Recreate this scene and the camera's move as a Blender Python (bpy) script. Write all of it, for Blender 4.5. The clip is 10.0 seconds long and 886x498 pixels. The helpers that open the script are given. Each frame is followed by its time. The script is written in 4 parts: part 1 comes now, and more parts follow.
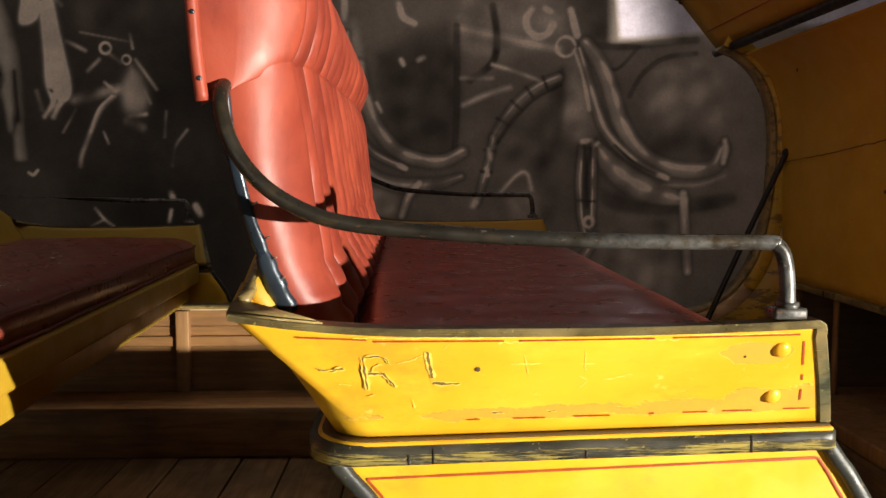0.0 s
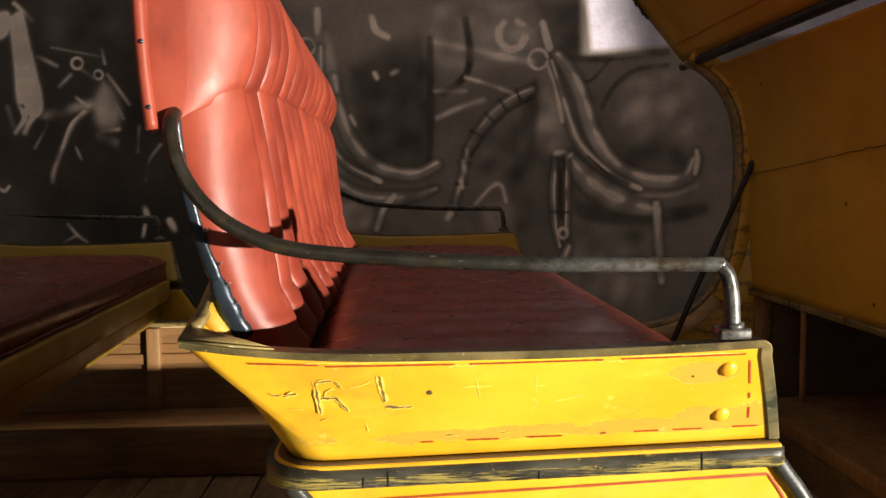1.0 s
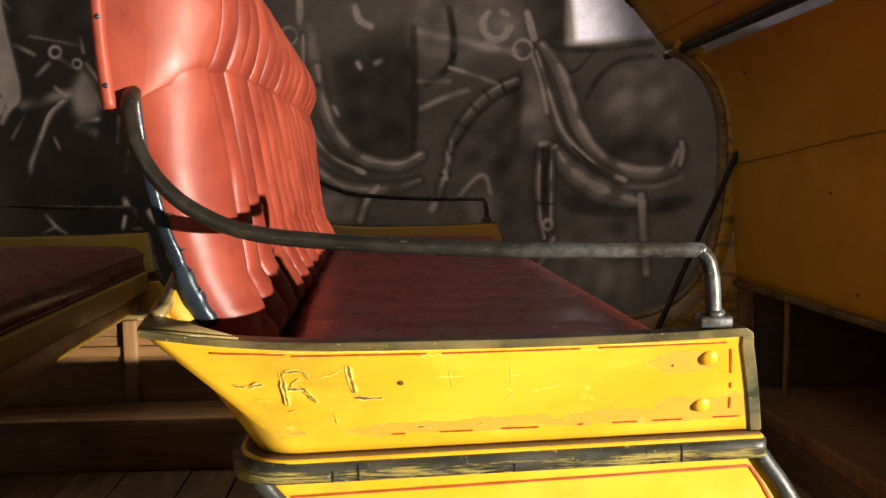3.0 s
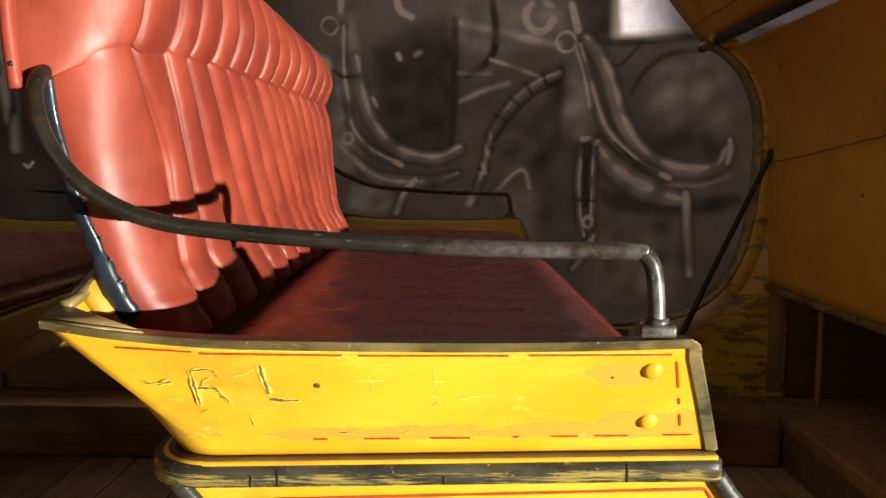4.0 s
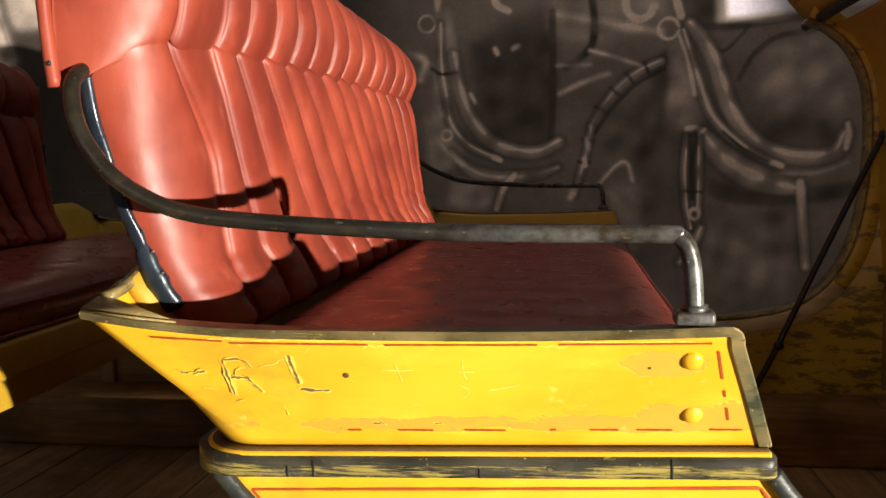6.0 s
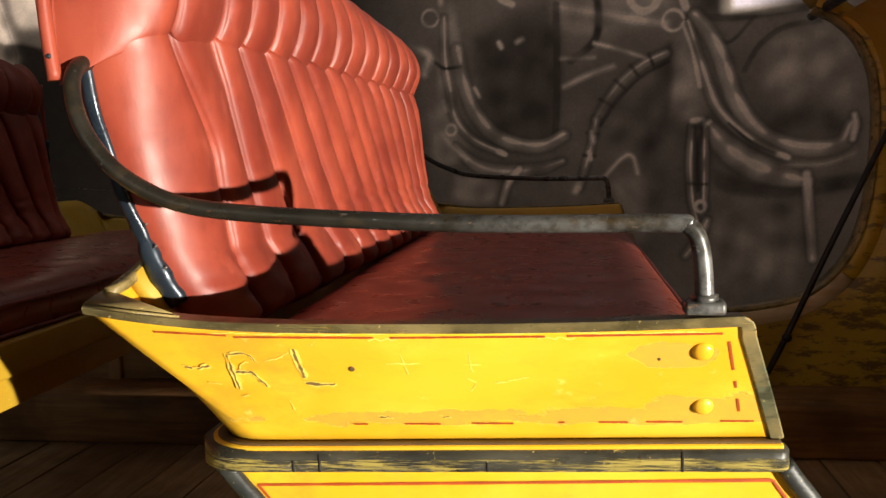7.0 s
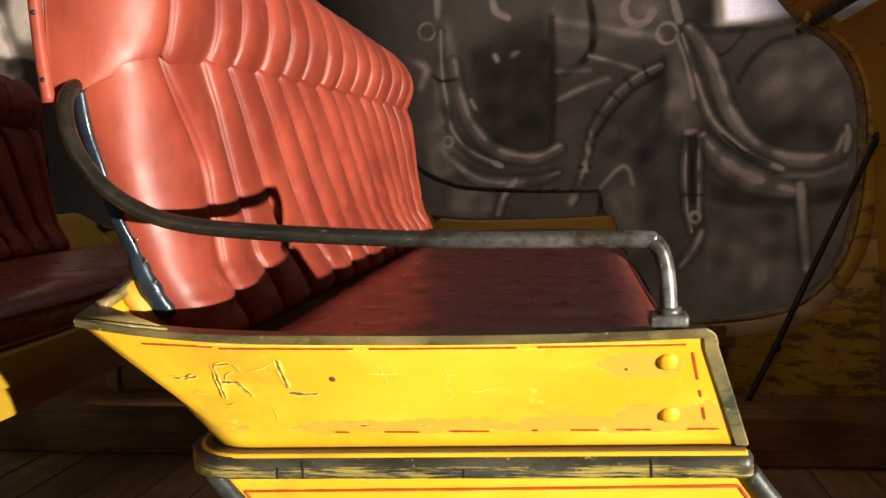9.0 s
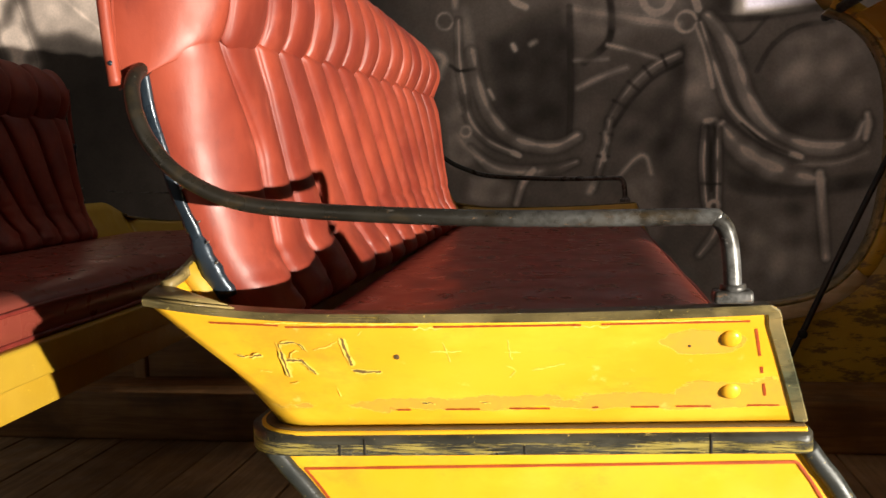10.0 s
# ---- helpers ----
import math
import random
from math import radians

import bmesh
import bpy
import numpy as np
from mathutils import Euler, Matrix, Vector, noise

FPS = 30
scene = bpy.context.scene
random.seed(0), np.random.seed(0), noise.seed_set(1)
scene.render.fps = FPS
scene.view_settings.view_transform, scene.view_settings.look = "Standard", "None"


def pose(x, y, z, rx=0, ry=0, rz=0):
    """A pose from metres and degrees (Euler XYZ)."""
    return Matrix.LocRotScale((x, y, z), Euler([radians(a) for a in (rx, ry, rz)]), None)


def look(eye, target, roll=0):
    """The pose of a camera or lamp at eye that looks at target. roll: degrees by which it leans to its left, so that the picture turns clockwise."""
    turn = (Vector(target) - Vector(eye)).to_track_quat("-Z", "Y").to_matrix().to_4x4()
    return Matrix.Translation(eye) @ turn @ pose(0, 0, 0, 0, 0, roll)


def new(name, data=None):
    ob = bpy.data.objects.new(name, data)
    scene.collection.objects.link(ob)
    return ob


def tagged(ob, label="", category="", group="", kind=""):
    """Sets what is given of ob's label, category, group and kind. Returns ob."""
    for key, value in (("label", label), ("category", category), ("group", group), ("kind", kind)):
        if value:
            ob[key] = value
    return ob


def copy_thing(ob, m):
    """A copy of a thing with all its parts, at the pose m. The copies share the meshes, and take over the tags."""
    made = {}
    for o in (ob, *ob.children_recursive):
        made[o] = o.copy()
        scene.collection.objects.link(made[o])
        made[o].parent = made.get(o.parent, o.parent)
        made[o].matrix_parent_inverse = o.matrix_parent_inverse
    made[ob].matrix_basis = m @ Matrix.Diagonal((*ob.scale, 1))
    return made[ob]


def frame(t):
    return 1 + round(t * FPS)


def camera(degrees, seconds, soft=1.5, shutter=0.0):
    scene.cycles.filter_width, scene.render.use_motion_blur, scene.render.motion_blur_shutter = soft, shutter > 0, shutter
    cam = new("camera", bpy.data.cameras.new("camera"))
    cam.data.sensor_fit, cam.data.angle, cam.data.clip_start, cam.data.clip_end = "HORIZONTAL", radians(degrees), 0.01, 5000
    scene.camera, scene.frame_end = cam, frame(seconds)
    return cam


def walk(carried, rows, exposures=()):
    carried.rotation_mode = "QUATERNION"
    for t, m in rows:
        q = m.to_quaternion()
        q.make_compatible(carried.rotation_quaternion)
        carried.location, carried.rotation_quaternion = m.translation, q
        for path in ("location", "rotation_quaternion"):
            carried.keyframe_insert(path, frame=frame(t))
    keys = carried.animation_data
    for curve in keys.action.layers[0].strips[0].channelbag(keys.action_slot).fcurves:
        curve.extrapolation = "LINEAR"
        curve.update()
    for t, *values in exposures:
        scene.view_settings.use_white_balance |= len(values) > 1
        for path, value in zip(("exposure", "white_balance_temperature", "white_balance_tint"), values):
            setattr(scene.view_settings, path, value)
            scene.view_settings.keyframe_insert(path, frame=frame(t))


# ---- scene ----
cam = camera(53.9, 10.0)
PATH = [
    (0, (0.045, -0.012, 1.548), (0.091, 1.981, 1.378), -0.1),
    (0.5, (0.057, -0.015, 1.549), (0.109, 1.977, 1.38), -0.3),
    (1, (0.072, -0.02, 1.562), (0.161, 1.973, 1.413), -0.6),
    (1.5, (0.068, -0.011, 1.55), (0.172, 1.981, 1.399), -0.6),
    (2, (0.073, -0.007, 1.562), (0.193, 1.983, 1.411), -0.8),
    (2.2, (0.072, -0.007, 1.556), (0.194, 1.984, 1.411), -1.0),
    (3.3, (0.109, 0.023, 1.553), (0.215, 2.013, 1.384), -0.1),
    (3.5, (0.147, 0.038, 1.556), (0.225, 2.029, 1.389), 0.1),
    (4, (0.201, 0.056, 1.55), (0.179, 2.048, 1.372), 0.6),
    (4.5, (0.237, 0.056, 1.538), (0.094, 2.041, 1.339), 0.6),
    (5, (0.27, 0.044, 1.544), (0.059, 2.024, 1.358), 0.1),
    (5.5, (0.267, 0.044, 1.543), (0.011, 2.02, 1.374), -0.2),
    (5.7, (0.273, 0.058, 1.542), (0.001, 2.031, 1.367), -0.5),
    (6.8, (0.26, 0.092, 1.532), (-0.044, 2.06, 1.345), -1.5),
    (7, (0.269, 0.087, 1.535), (-0.031, 2.055, 1.344), -1.5),
    (7.5, (0.278, 0.068, 1.537), (-0.017, 2.037, 1.349), -1.5),
    (8, (0.284, 0.059, 1.542), (-0.013, 2.028, 1.357), -1.8),
    (8.5, (0.303, 0.064, 1.539), (0.01, 2.034, 1.356), -2.0),
    (9, (0.293, 0.062, 1.541), (-0.01, 2.032, 1.373), -1.6),
    (9.5, (0.282, 0.049, 1.541), (-0.052, 2.014, 1.38), -1.6),
    (10, (0.25, 0.044, 1.533), (-0.072, 2.01, 1.347), -1.8),
]
walk(cam, [(t, look(eye, target, roll)) for t, eye, target, roll in PATH])

# ---- world and light ----
world = bpy.data.worlds.new("world")
scene.world = world
world.use_nodes = True
sky = world.node_tree.nodes.new("ShaderNodeTexSky")
sky.sky_type, sky.sun_disc = "NISHITA", False
sky.sun_elevation, sky.sun_rotation = radians(4), radians(125)
world.node_tree.nodes["Background"].inputs["Strength"].default_value = 0.05
world.node_tree.links.new(sky.outputs[0], world.node_tree.nodes["Background"].inputs["Color"])


def lamp(name, kind, energy, colour, m, **more):
    data = bpy.data.lights.new(name, kind)
    data.energy, data.color = energy, colour
    for key, value in more.items():
        if key == "radius":
            data.shadow_soft_size = value
        elif key == "size":
            data.shape, data.size, data.size_y = "RECTANGLE", value[0], value[1]
        elif key == "cone":
            data.spot_size, data.spot_blend = radians(value), 0.15
    ob = new(name, data)
    ob.matrix_world = m
    return ob


# Unseen strong source, placed low from the direction of the shadows.
BEAM = Vector((4.97, -3.11, 1.07))
lamp("floor_spotlight", "SPOT", 4700, (1.0, 0.93, 0.80), look(BEAM, (-0.3, 1.2, 1.5)), radius=0.035, cone=46)
# Fill lamp added behind the camera for the general brightness; no source seen.
lamp("doorway_daylight", "AREA", 27, (1.0, 0.94, 0.86), look((-1.9, -4.4, 2.2), (0.5, 1.5, 1.4)), size=(4.0, 3.0))
# Fill lamp added overhead to brighten the mural; no such opening seen.
lamp("skylight_daylight", "AREA", 15, (1.0, 0.92, 0.82), look((0.2, 2.2, 4.15), (0.2, 3.95, 2.85)), size=(4.0, 1.2))

# ---- materials ----


def nodes_of(name):
    mat = bpy.data.materials.new(name)
    mat.use_nodes = True
    tree = mat.node_tree
    return mat, tree, tree.nodes["Principled BSDF"]


class Net:
    """Small helper to wire a procedural material."""

    def __init__(self, name, rough=0.5, metal=0.0):
        self.mat, self.tree, self.bsdf = nodes_of(name)
        self.bsdf.inputs["Roughness"].default_value, self.bsdf.inputs["Metallic"].default_value = rough, metal
        self.pos = self.node("ShaderNodeTexCoord").outputs["Object"]
        self.height = None

    def node(self, kind, **props):
        n = self.tree.nodes.new(kind)
        for key, value in props.items():
            if key == "operation":
                n.operation = value
            elif key == "blend":
                n.blend_type = value
        return n

    def put(self, socket, value):
        if isinstance(value, bpy.types.NodeSocket):
            self.tree.links.new(value, socket)
        else:
            socket.default_value = value

    def scaled(self, scale):
        n = self.node("ShaderNodeMapping")
        self.put(n.inputs["Vector"], self.pos)
        n.inputs["Scale"].default_value = scale
        return n.outputs[0]

    def noise(self, size, detail=4.0, rough=0.55, stretch=(1, 1, 1), distort=0.0):
        n = self.node("ShaderNodeTexNoise")
        self.put(n.inputs["Vector"], self.scaled(stretch))
        n.inputs["Scale"].default_value, n.inputs["Detail"].default_value = 1.0 / size, detail
        n.inputs["Roughness"].default_value, n.inputs["Distortion"].default_value = rough, distort
        return n.outputs[0]

    def cells(self, size, stretch=(1, 1, 1)):
        n = self.node("ShaderNodeTexVoronoi")
        n.feature = "DISTANCE_TO_EDGE"
        self.put(n.inputs["Vector"], self.scaled(stretch))
        n.inputs["Scale"].default_value = 1.0 / size
        return n.outputs["Distance"]

    def step(self, value, low, high, a=0.0, b=1.0):
        n = self.node("ShaderNodeMapRange")
        n.interpolation_type = "SMOOTHSTEP"
        for socket, v in zip(n.inputs[:5], (value, low, high, a, b)):
            self.put(socket, v)
        return n.outputs[0]

    def math(self, operation, a, b=0.0):
        n = self.node("ShaderNodeMath", operation=operation)
        self.put(n.inputs[0], a)
        self.put(n.inputs[1], b)
        return n.outputs[0]

    def axis(self, index):
        n = self.node("ShaderNodeSeparateXYZ")
        self.put(n.inputs[0], self.pos)
        return n.outputs[index]

    def mix(self, factor, a, b, blend="MIX"):
        n = self.node("ShaderNodeMix", blend=blend)
        n.data_type = "RGBA"
        self.put(n.inputs[0], factor)
        for socket, v in ((n.inputs[6], a), (n.inputs[7], b)):
            self.put(socket, (*v, 1.0) if isinstance(v, tuple) else v)
        return n.outputs[2]

    def bump(self, value, depth, strength=1.0):
        n = self.node("ShaderNodeBump")
        n.inputs["Distance"].default_value, n.inputs["Strength"].default_value = depth, strength
        self.put(n.inputs["Height"], value)
        if self.height is not None:
            self.put(n.inputs["Normal"], self.height)
        self.height = n.outputs[0]

    def done(self, colour, rough=None):
        self.put(self.bsdf.inputs["Base Color"], (*colour, 1.0) if isinstance(colour, tuple) else colour)
        if rough is not None:
            self.put(self.bsdf.inputs["Roughness"], rough)
        if self.height is not None:
            self.put(self.bsdf.inputs["Normal"], self.height)
        return self.mat


def leather(name, light, dark, gloss=0.30, marks=0.30, relief=1.0):
    """Aged hide: cloudy tone, rubbed pale crests, fine grain and short creases."""
    n = Net(name)
    c = n.mix(n.step(n.noise(0.13, 6, 0.6), 0.34, 0.66), dark, light)
    c = n.mix(n.step(n.noise(0.018, 6, 0.65, stretch=(1, 1, 0.5)), 0.52, 0.78, 0.0, marks), c, tuple(v * 0.55 for v in dark))
    c = n.mix(n.step(n.noise(0.045, 7, 0.62), 0.58, 0.76, 0.0, marks), c, tuple(min(1, v * 1.35 + 0.025) for v in light))
    speck = n.step(n.noise(0.0035, 3), 0.70, 0.76, 0.0, marks)
    c = n.mix(speck, c, tuple(v * 0.4 for v in dark))
    n.bsdf.inputs["Specular IOR Level"].default_value = 0.40
    n.bump(n.cells(0.0032), 0.0004, 0.12 * relief)
    n.bump(n.noise(0.010, 5, 0.6, stretch=(1, 1, 0.6)), 0.0012, 0.16 * relief)
    n.bump(n.noise(0.03, 4, stretch=(1, 1, 0.35)), 0.004, 0.12 * relief)
    return n.done(c, n.step(n.noise(0.04, 5), 0.3, 0.7, gloss, gloss + 0.14))


def yellow_paint(name, worn):
    n = Net(name)
    x, z = n.axis(0), n.axis(2)
    c = n.mix(n.step(n.noise(0.16, 5), 0.32, 0.7), (0.77, 0.385, 0.015), (0.83, 0.480, 0.025))
    c = n.mix(n.step(n.noise(0.022, 5, stretch=(0.4, 1, 1)), 0.56, 0.8, 0.0, 0.5), c, (0.72, 0.34, 0.015))
    c = n.mix(n.step(n.noise(0.045, 5, 0.6, stretch=(0.5, 1, 1)), 0.48, 0.72, 0.0, 0.55), c, (0.90, 0.56, 0.045))
    # Smudged grime, made denser to the rear to imitate the light's falloff.
    grime_falloff = n.math("ADD", n.noise(0.05, 7, 0.68, stretch=(0.6, 1, 1)), n.step(x, -0.28, 0.05, 0.085, 0.0))
    c = n.mix(n.step(grime_falloff, 0.53, 0.72, 0.0, 0.55), c, (0.52, 0.29, 0.024))
    rough = 0.34
    if worn:
        lump = n.noise(0.045, 8, 0.68, stretch=(0.5, 1, 1.2))
        level = n.math("SUBTRACT", n.math("SUBTRACT", z, n.math("MULTIPLY", x, 0.028)), worn)
        low = n.step(n.math("ABSOLUTE", level), 0.0, 0.019, 0.20, -0.13)
        low = n.math("ADD", low, n.step(x, -0.16, 0.02, -0.10, 0.0))
        near = -0.13
        for bx, bz, sx, sz in ((0.190, 0.531, 21.0, 62.0), (0.205, 0.482, 16.0, 52.0), (0.238, 0.484, 20.0, 40.0)):
            dx = n.math("MULTIPLY", n.math("SUBTRACT", x, bx), sx)
            dz = n.math("MULTIPLY", n.math("SUBTRACT", z, bz), sz)
            r = n.math("ADD", n.math("MULTIPLY", dx, dx), n.math("MULTIPLY", dz, dz))
            near = n.math("MAXIMUM", near, n.step(r, 0.0, 1.0, 0.165, -0.13))
        low = n.math("MAXIMUM", low, near)
        peel = n.step(n.math("ADD", lump, low), 0.605, 0.615)
        rim = n.math("MULTIPLY", n.step(n.math("ADD", lump, low), 0.585, 0.605), n.math("SUBTRACT", 1.0, peel))
        c = n.mix(n.math("MULTIPLY", rim, 0.35), c, (0.90, 0.66, 0.12))
        c = n.mix(n.math("MULTIPLY", peel, n.step(n.noise(0.012, 5), 0.3, 0.7, 0.65, 0.95)), c, (0.64, 0.345, 0.045))
        chip = n.step(n.math("ADD", n.noise(0.010, 6), low), 0.96, 0.97)
        c = n.mix(chip, c, (0.16, 0.10, 0.03))
        pale = n.step(n.noise(0.024, 6, 0.62), 0.63, 0.74, 0.0, 0.35)
        c = n.mix(pale, c, (0.96, 0.78, 0.20))
        n.bump(n.math("SUBTRACT", 1.0, peel), 0.0007, 0.7)
    n.bump(n.noise(0.09, 3), 0.002, 0.25)
    n.bump(n.noise(0.006, 4, stretch=(0.3, 1, 1)), 0.0006, 0.3)
    scratch = n.step(n.noise(0.004, 3, stretch=(0.06, 1, 1)), 0.70, 0.78, 0.0, 0.35)
    c = n.mix(scratch, c, (0.35, 0.22, 0.04))
    return n.done(c, n.step(n.noise(0.06, 4), 0.3, 0.7, rough - 0.06, rough + 0.14))


def old_yellow(name, worn=0.58, cover=0.75):
    """Ochre paint of the inner body, dirty and worn to the wood."""
    n = Net(name)
    c = n.mix(n.step(n.noise(0.25, 5), 0.3, 0.7), (0.46, 0.275, 0.020), (0.60, 0.385, 0.036))
    c = n.mix(n.step(n.noise(0.045, 8, 0.70, stretch=(0.55, 0.8, 1.9)), worn - 0.02, worn + 0.07, 0.0, cover), c, (0.12, 0.066, 0.022))
    c = n.mix(n.step(n.noise(0.012, 6, 0.65, stretch=(0.5, 0.8, 1.6)), 0.60, 0.70, 0.0, 0.5), c, (0.72, 0.46, 0.05))
    c = n.mix(n.step(n.noise(0.5, 3), 0.4, 0.75, 0.0, 0.5), c, (0.29, 0.165, 0.016))
    n.bump(n.noise(0.04, 5), 0.003, 0.4)
    return n.done(c, n.step(n.noise(0.08, 4), 0.3, 0.7, 0.38, 0.65))


def black_paint(name, show, low, high, patch=0.75, band=None, under=(0.42, 0.30, 0.05)):
    """Black paint rubbed through to the colour under it along the grain; band: the height where rubbing begins."""
    n = Net(name)
    c = n.mix(n.step(n.noise(0.07, 4), 0.35, 0.7), low, high)
    c = n.mix(n.step(n.noise(0.022, 5, 0.6, stretch=(0.5, 0.5, 1)), 0.50, 0.62, 0.0, patch), c, tuple(v * 0.35 for v in low))
    streak = n.noise(0.0013, 6, 0.78, stretch=(0.040, 0.040, 1))
    lumps = n.step(n.noise(0.05, 5), 0.35, 0.70, -0.055, 0.035)
    if band is not None:
        level = n.math("SUBTRACT", n.axis(2), n.math("MULTIPLY", n.axis(0), 0.028))
        lumps = n.math("ADD", lumps, n.step(level, band - 0.004, band + 0.004, 0.05, -0.16))
    rub = n.step(n.math("ADD", streak, lumps), show, show + 0.05, 0.0, 0.9)
    c = n.mix(rub, c, under)
    c = n.mix(n.step(n.noise(0.0065, 6, 0.65), 0.645, 0.67, 0.0, 0.8), c, (0.50, 0.38, 0.11))
    c = n.mix(n.step(n.noise(0.004, 5, 0.6), 0.66, 0.70, 0.0, 0.7), c, (0.02, 0.02, 0.018))
    n.bump(n.math("SUBTRACT", 1.0, rub), 0.0008, 0.7)
    n.bump(n.noise(0.0022, 5, stretch=(0.05, 0.05, 1)), 0.0010, 0.45)
    n.bump(n.noise(0.02, 4, stretch=(0.2, 0.2, 1)), 0.002, 0.4)
    return n.done(c, n.step(n.noise(0.03, 4), 0.3, 0.7, 0.26, 0.50))


def iron(name, tone, rough, rust, bare=None):
    n = Net(name, metal=0.35)
    c = n.mix(n.step(n.noise(0.05, 5), 0.35, 0.7), tuple(v * 0.6 for v in tone), tone)
    c = n.mix(n.step(n.noise(0.030, 6, 0.6, stretch=(0.5, 1, 1)), 0.50, 0.70, 0.0, rust * 0.7), c, (0.085, 0.055, 0.024))
    c = n.mix(n.step(n.noise(0.007, 6, 0.7, stretch=(0.15, 1, 1)), 0.64, 0.70, 0.0, rust), c, (0.17, 0.075, 0.028))
    c = n.mix(n.step(n.noise(0.006, 5, stretch=(0.12, 1, 1)), 0.67, 0.72, 0.0, 0.6), c, (0.20, 0.19, 0.17))
    if bare:
        worn = n.math("MULTIPLY", n.step(n.axis(0), bare[0], bare[1]), n.step(n.noise(0.03, 5), 0.30, 0.55))
        c = n.mix(n.math("MULTIPLY", worn, n.step(n.noise(0.007, 5, 0.65), 0.36, 0.56, 0.45, 1.0)), c, (0.150, 0.146, 0.140))
        flake = n.math("MULTIPLY", n.step(n.axis(0), bare[0] - 0.05, bare[0] + 0.08), n.step(n.noise(0.0045, 7, 0.72, stretch=(0.30, 1, 1)), 0.63, 0.66))
        c = n.mix(flake, c, n.mix(n.step(n.noise(0.02, 4), 0.45, 0.55), (0.25, 0.14, 0.07), (0.30, 0.30, 0.30)))
    n.bump(n.noise(0.008, 5), 0.001, 0.5)
    return n.done(c, n.step(n.noise(0.02, 4), 0.3, 0.7, rough - 0.08, rough + 0.15))


def wood(name, light, dark, along):
    n = Net(name)
    stretch = tuple(0.08 if i == along else 1.0 for i in range(3))
    c = n.mix(n.step(n.noise(0.018, 6, 0.6, stretch, 0.6), 0.32, 0.68), dark, light)
    c = n.mix(n.step(n.noise(0.20, 5), 0.42, 0.7, 0.0, 0.65), c, tuple(v * 0.45 for v in dark))
    info = n.node("ShaderNodeObjectInfo")
    c = n.mix(n.step(info.outputs["Random"], 0.0, 1.0, 0.0, 0.35), c, tuple(v * 0.5 for v in light))
    n.bump(n.noise(0.010, 6, 0.6, stretch), 0.002, 0.5)
    return n.done(c, n.step(n.noise(0.06, 4), 0.3, 0.7, 0.45, 0.75))


def plaster(name, light, dark):
    n = Net(name)
    c = n.mix(n.step(n.noise(0.9, 6), 0.3, 0.7), dark, light)
    n.bump(n.noise(0.02, 5), 0.002, 0.4)
    return n.done(c, 0.85)


def print_paint(name):
    """Matt printed cloth, the picture comes from the mesh's ink attribute."""
    n = Net(name)
    ink = n.node("ShaderNodeVertexColor")
    ink.layer_name = "ink"
    grain = n.step(n.noise(0.012, 3), 0.2, 0.8, 0.92, 1.08)
    blot = n.step(n.noise(0.16, 7, 0.65), 0.3, 0.7, 0.84, 1.16)
    c = n.mix(1.0, ink.outputs["Color"], n.math("MULTIPLY", grain, blot), "MULTIPLY")
    n.bsdf.inputs["Specular IOR Level"].default_value = 0.15
    return n.done(c, 0.7)


def plain(name, colour, rough=0.5, metal=0.0):
    n = Net(name, rough, metal)
    c = n.mix(n.step(n.noise(0.02, 4), 0.3, 0.7), tuple(v * 0.75 for v in colour), colour)
    n.bump(n.noise(0.004, 3), 0.0004, 0.3)
    return n.done(c)


RED = leather("red leather", (0.325, 0.058, 0.030), (0.205, 0.031, 0.018), 0.40, 0.42)
SEAT = leather("seat leather", (0.265, 0.055, 0.036), (0.225, 0.046, 0.030), 0.25, 0.05, 0.04)
PIPE = plain("dark red piping", (0.22, 0.03, 0.022), 0.45)
YELLOW = yellow_paint("yellow coach paint worn", 0.469)
YELLOW_LOW = yellow_paint("yellow coach paint", None)
OCHRE = old_yellow("ochre inner paint", 0.52, 0.85)
# Ochre of the inner panels; also used as a shaded version of yellow.
OCHRE_AND_SHADE = old_yellow("ochre paint, also yellow in shade", 0.68, 0.5)
RUBBED = black_paint("rubbed black paint", 0.585, (0.085, 0.066, 0.026), (0.23, 0.175, 0.072), 0.5)
STRIP = black_paint("flaked strip paint", 0.60, (0.075, 0.080, 0.045), (0.26, 0.185, 0.070), 0.90)
BANDING = black_paint("black moulding paint", 0.510, (0.030, 0.028, 0.020), (0.070, 0.062, 0.040), 0.6, 0.4350, (0.40, 0.31, 0.075))
LINE = plain("red lining paint", (0.42, 0.070, 0.014), 0.45)
GROOVE = plain("bare scratched wood", (0.12, 0.07, 0.02), 0.8)
SPLIT_DARK = plain("near-black of a split", (0.016, 0.012, 0.007), 0.9)
CUT = plain("cut paint", (0.20, 0.115, 0.025), 0.8)
PALE = plain("pale scratch", (0.93, 0.70, 0.11), 0.55)
ROD = iron("blackened iron rod", (0.032, 0.027, 0.020), 0.30, 0.9, (-0.06, 0.20))
EDGE = black_paint("black edge paint", 0.64, (0.022, 0.024, 0.022), (0.050, 0.050, 0.040), 0.5)
STRAP = iron("blue black strap", (0.026, 0.038, 0.054), 0.30, 0.0)
STRUT = iron("black strut iron", (0.022, 0.022, 0.024), 0.4, 0.3)
TACK = plain("steel tack", (0.55, 0.52, 0.48), 0.3, 0.9)
OAK = wood("dark floor wood", (0.24, 0.14, 0.07), (0.12, 0.068, 0.033), 1)
# Near-black wood: the shade inside the box is put into its colour.
SHADED_WOOD = wood("box wood with shade in its colour", (0.085, 0.052, 0.028), (0.045, 0.027, 0.014), 0)
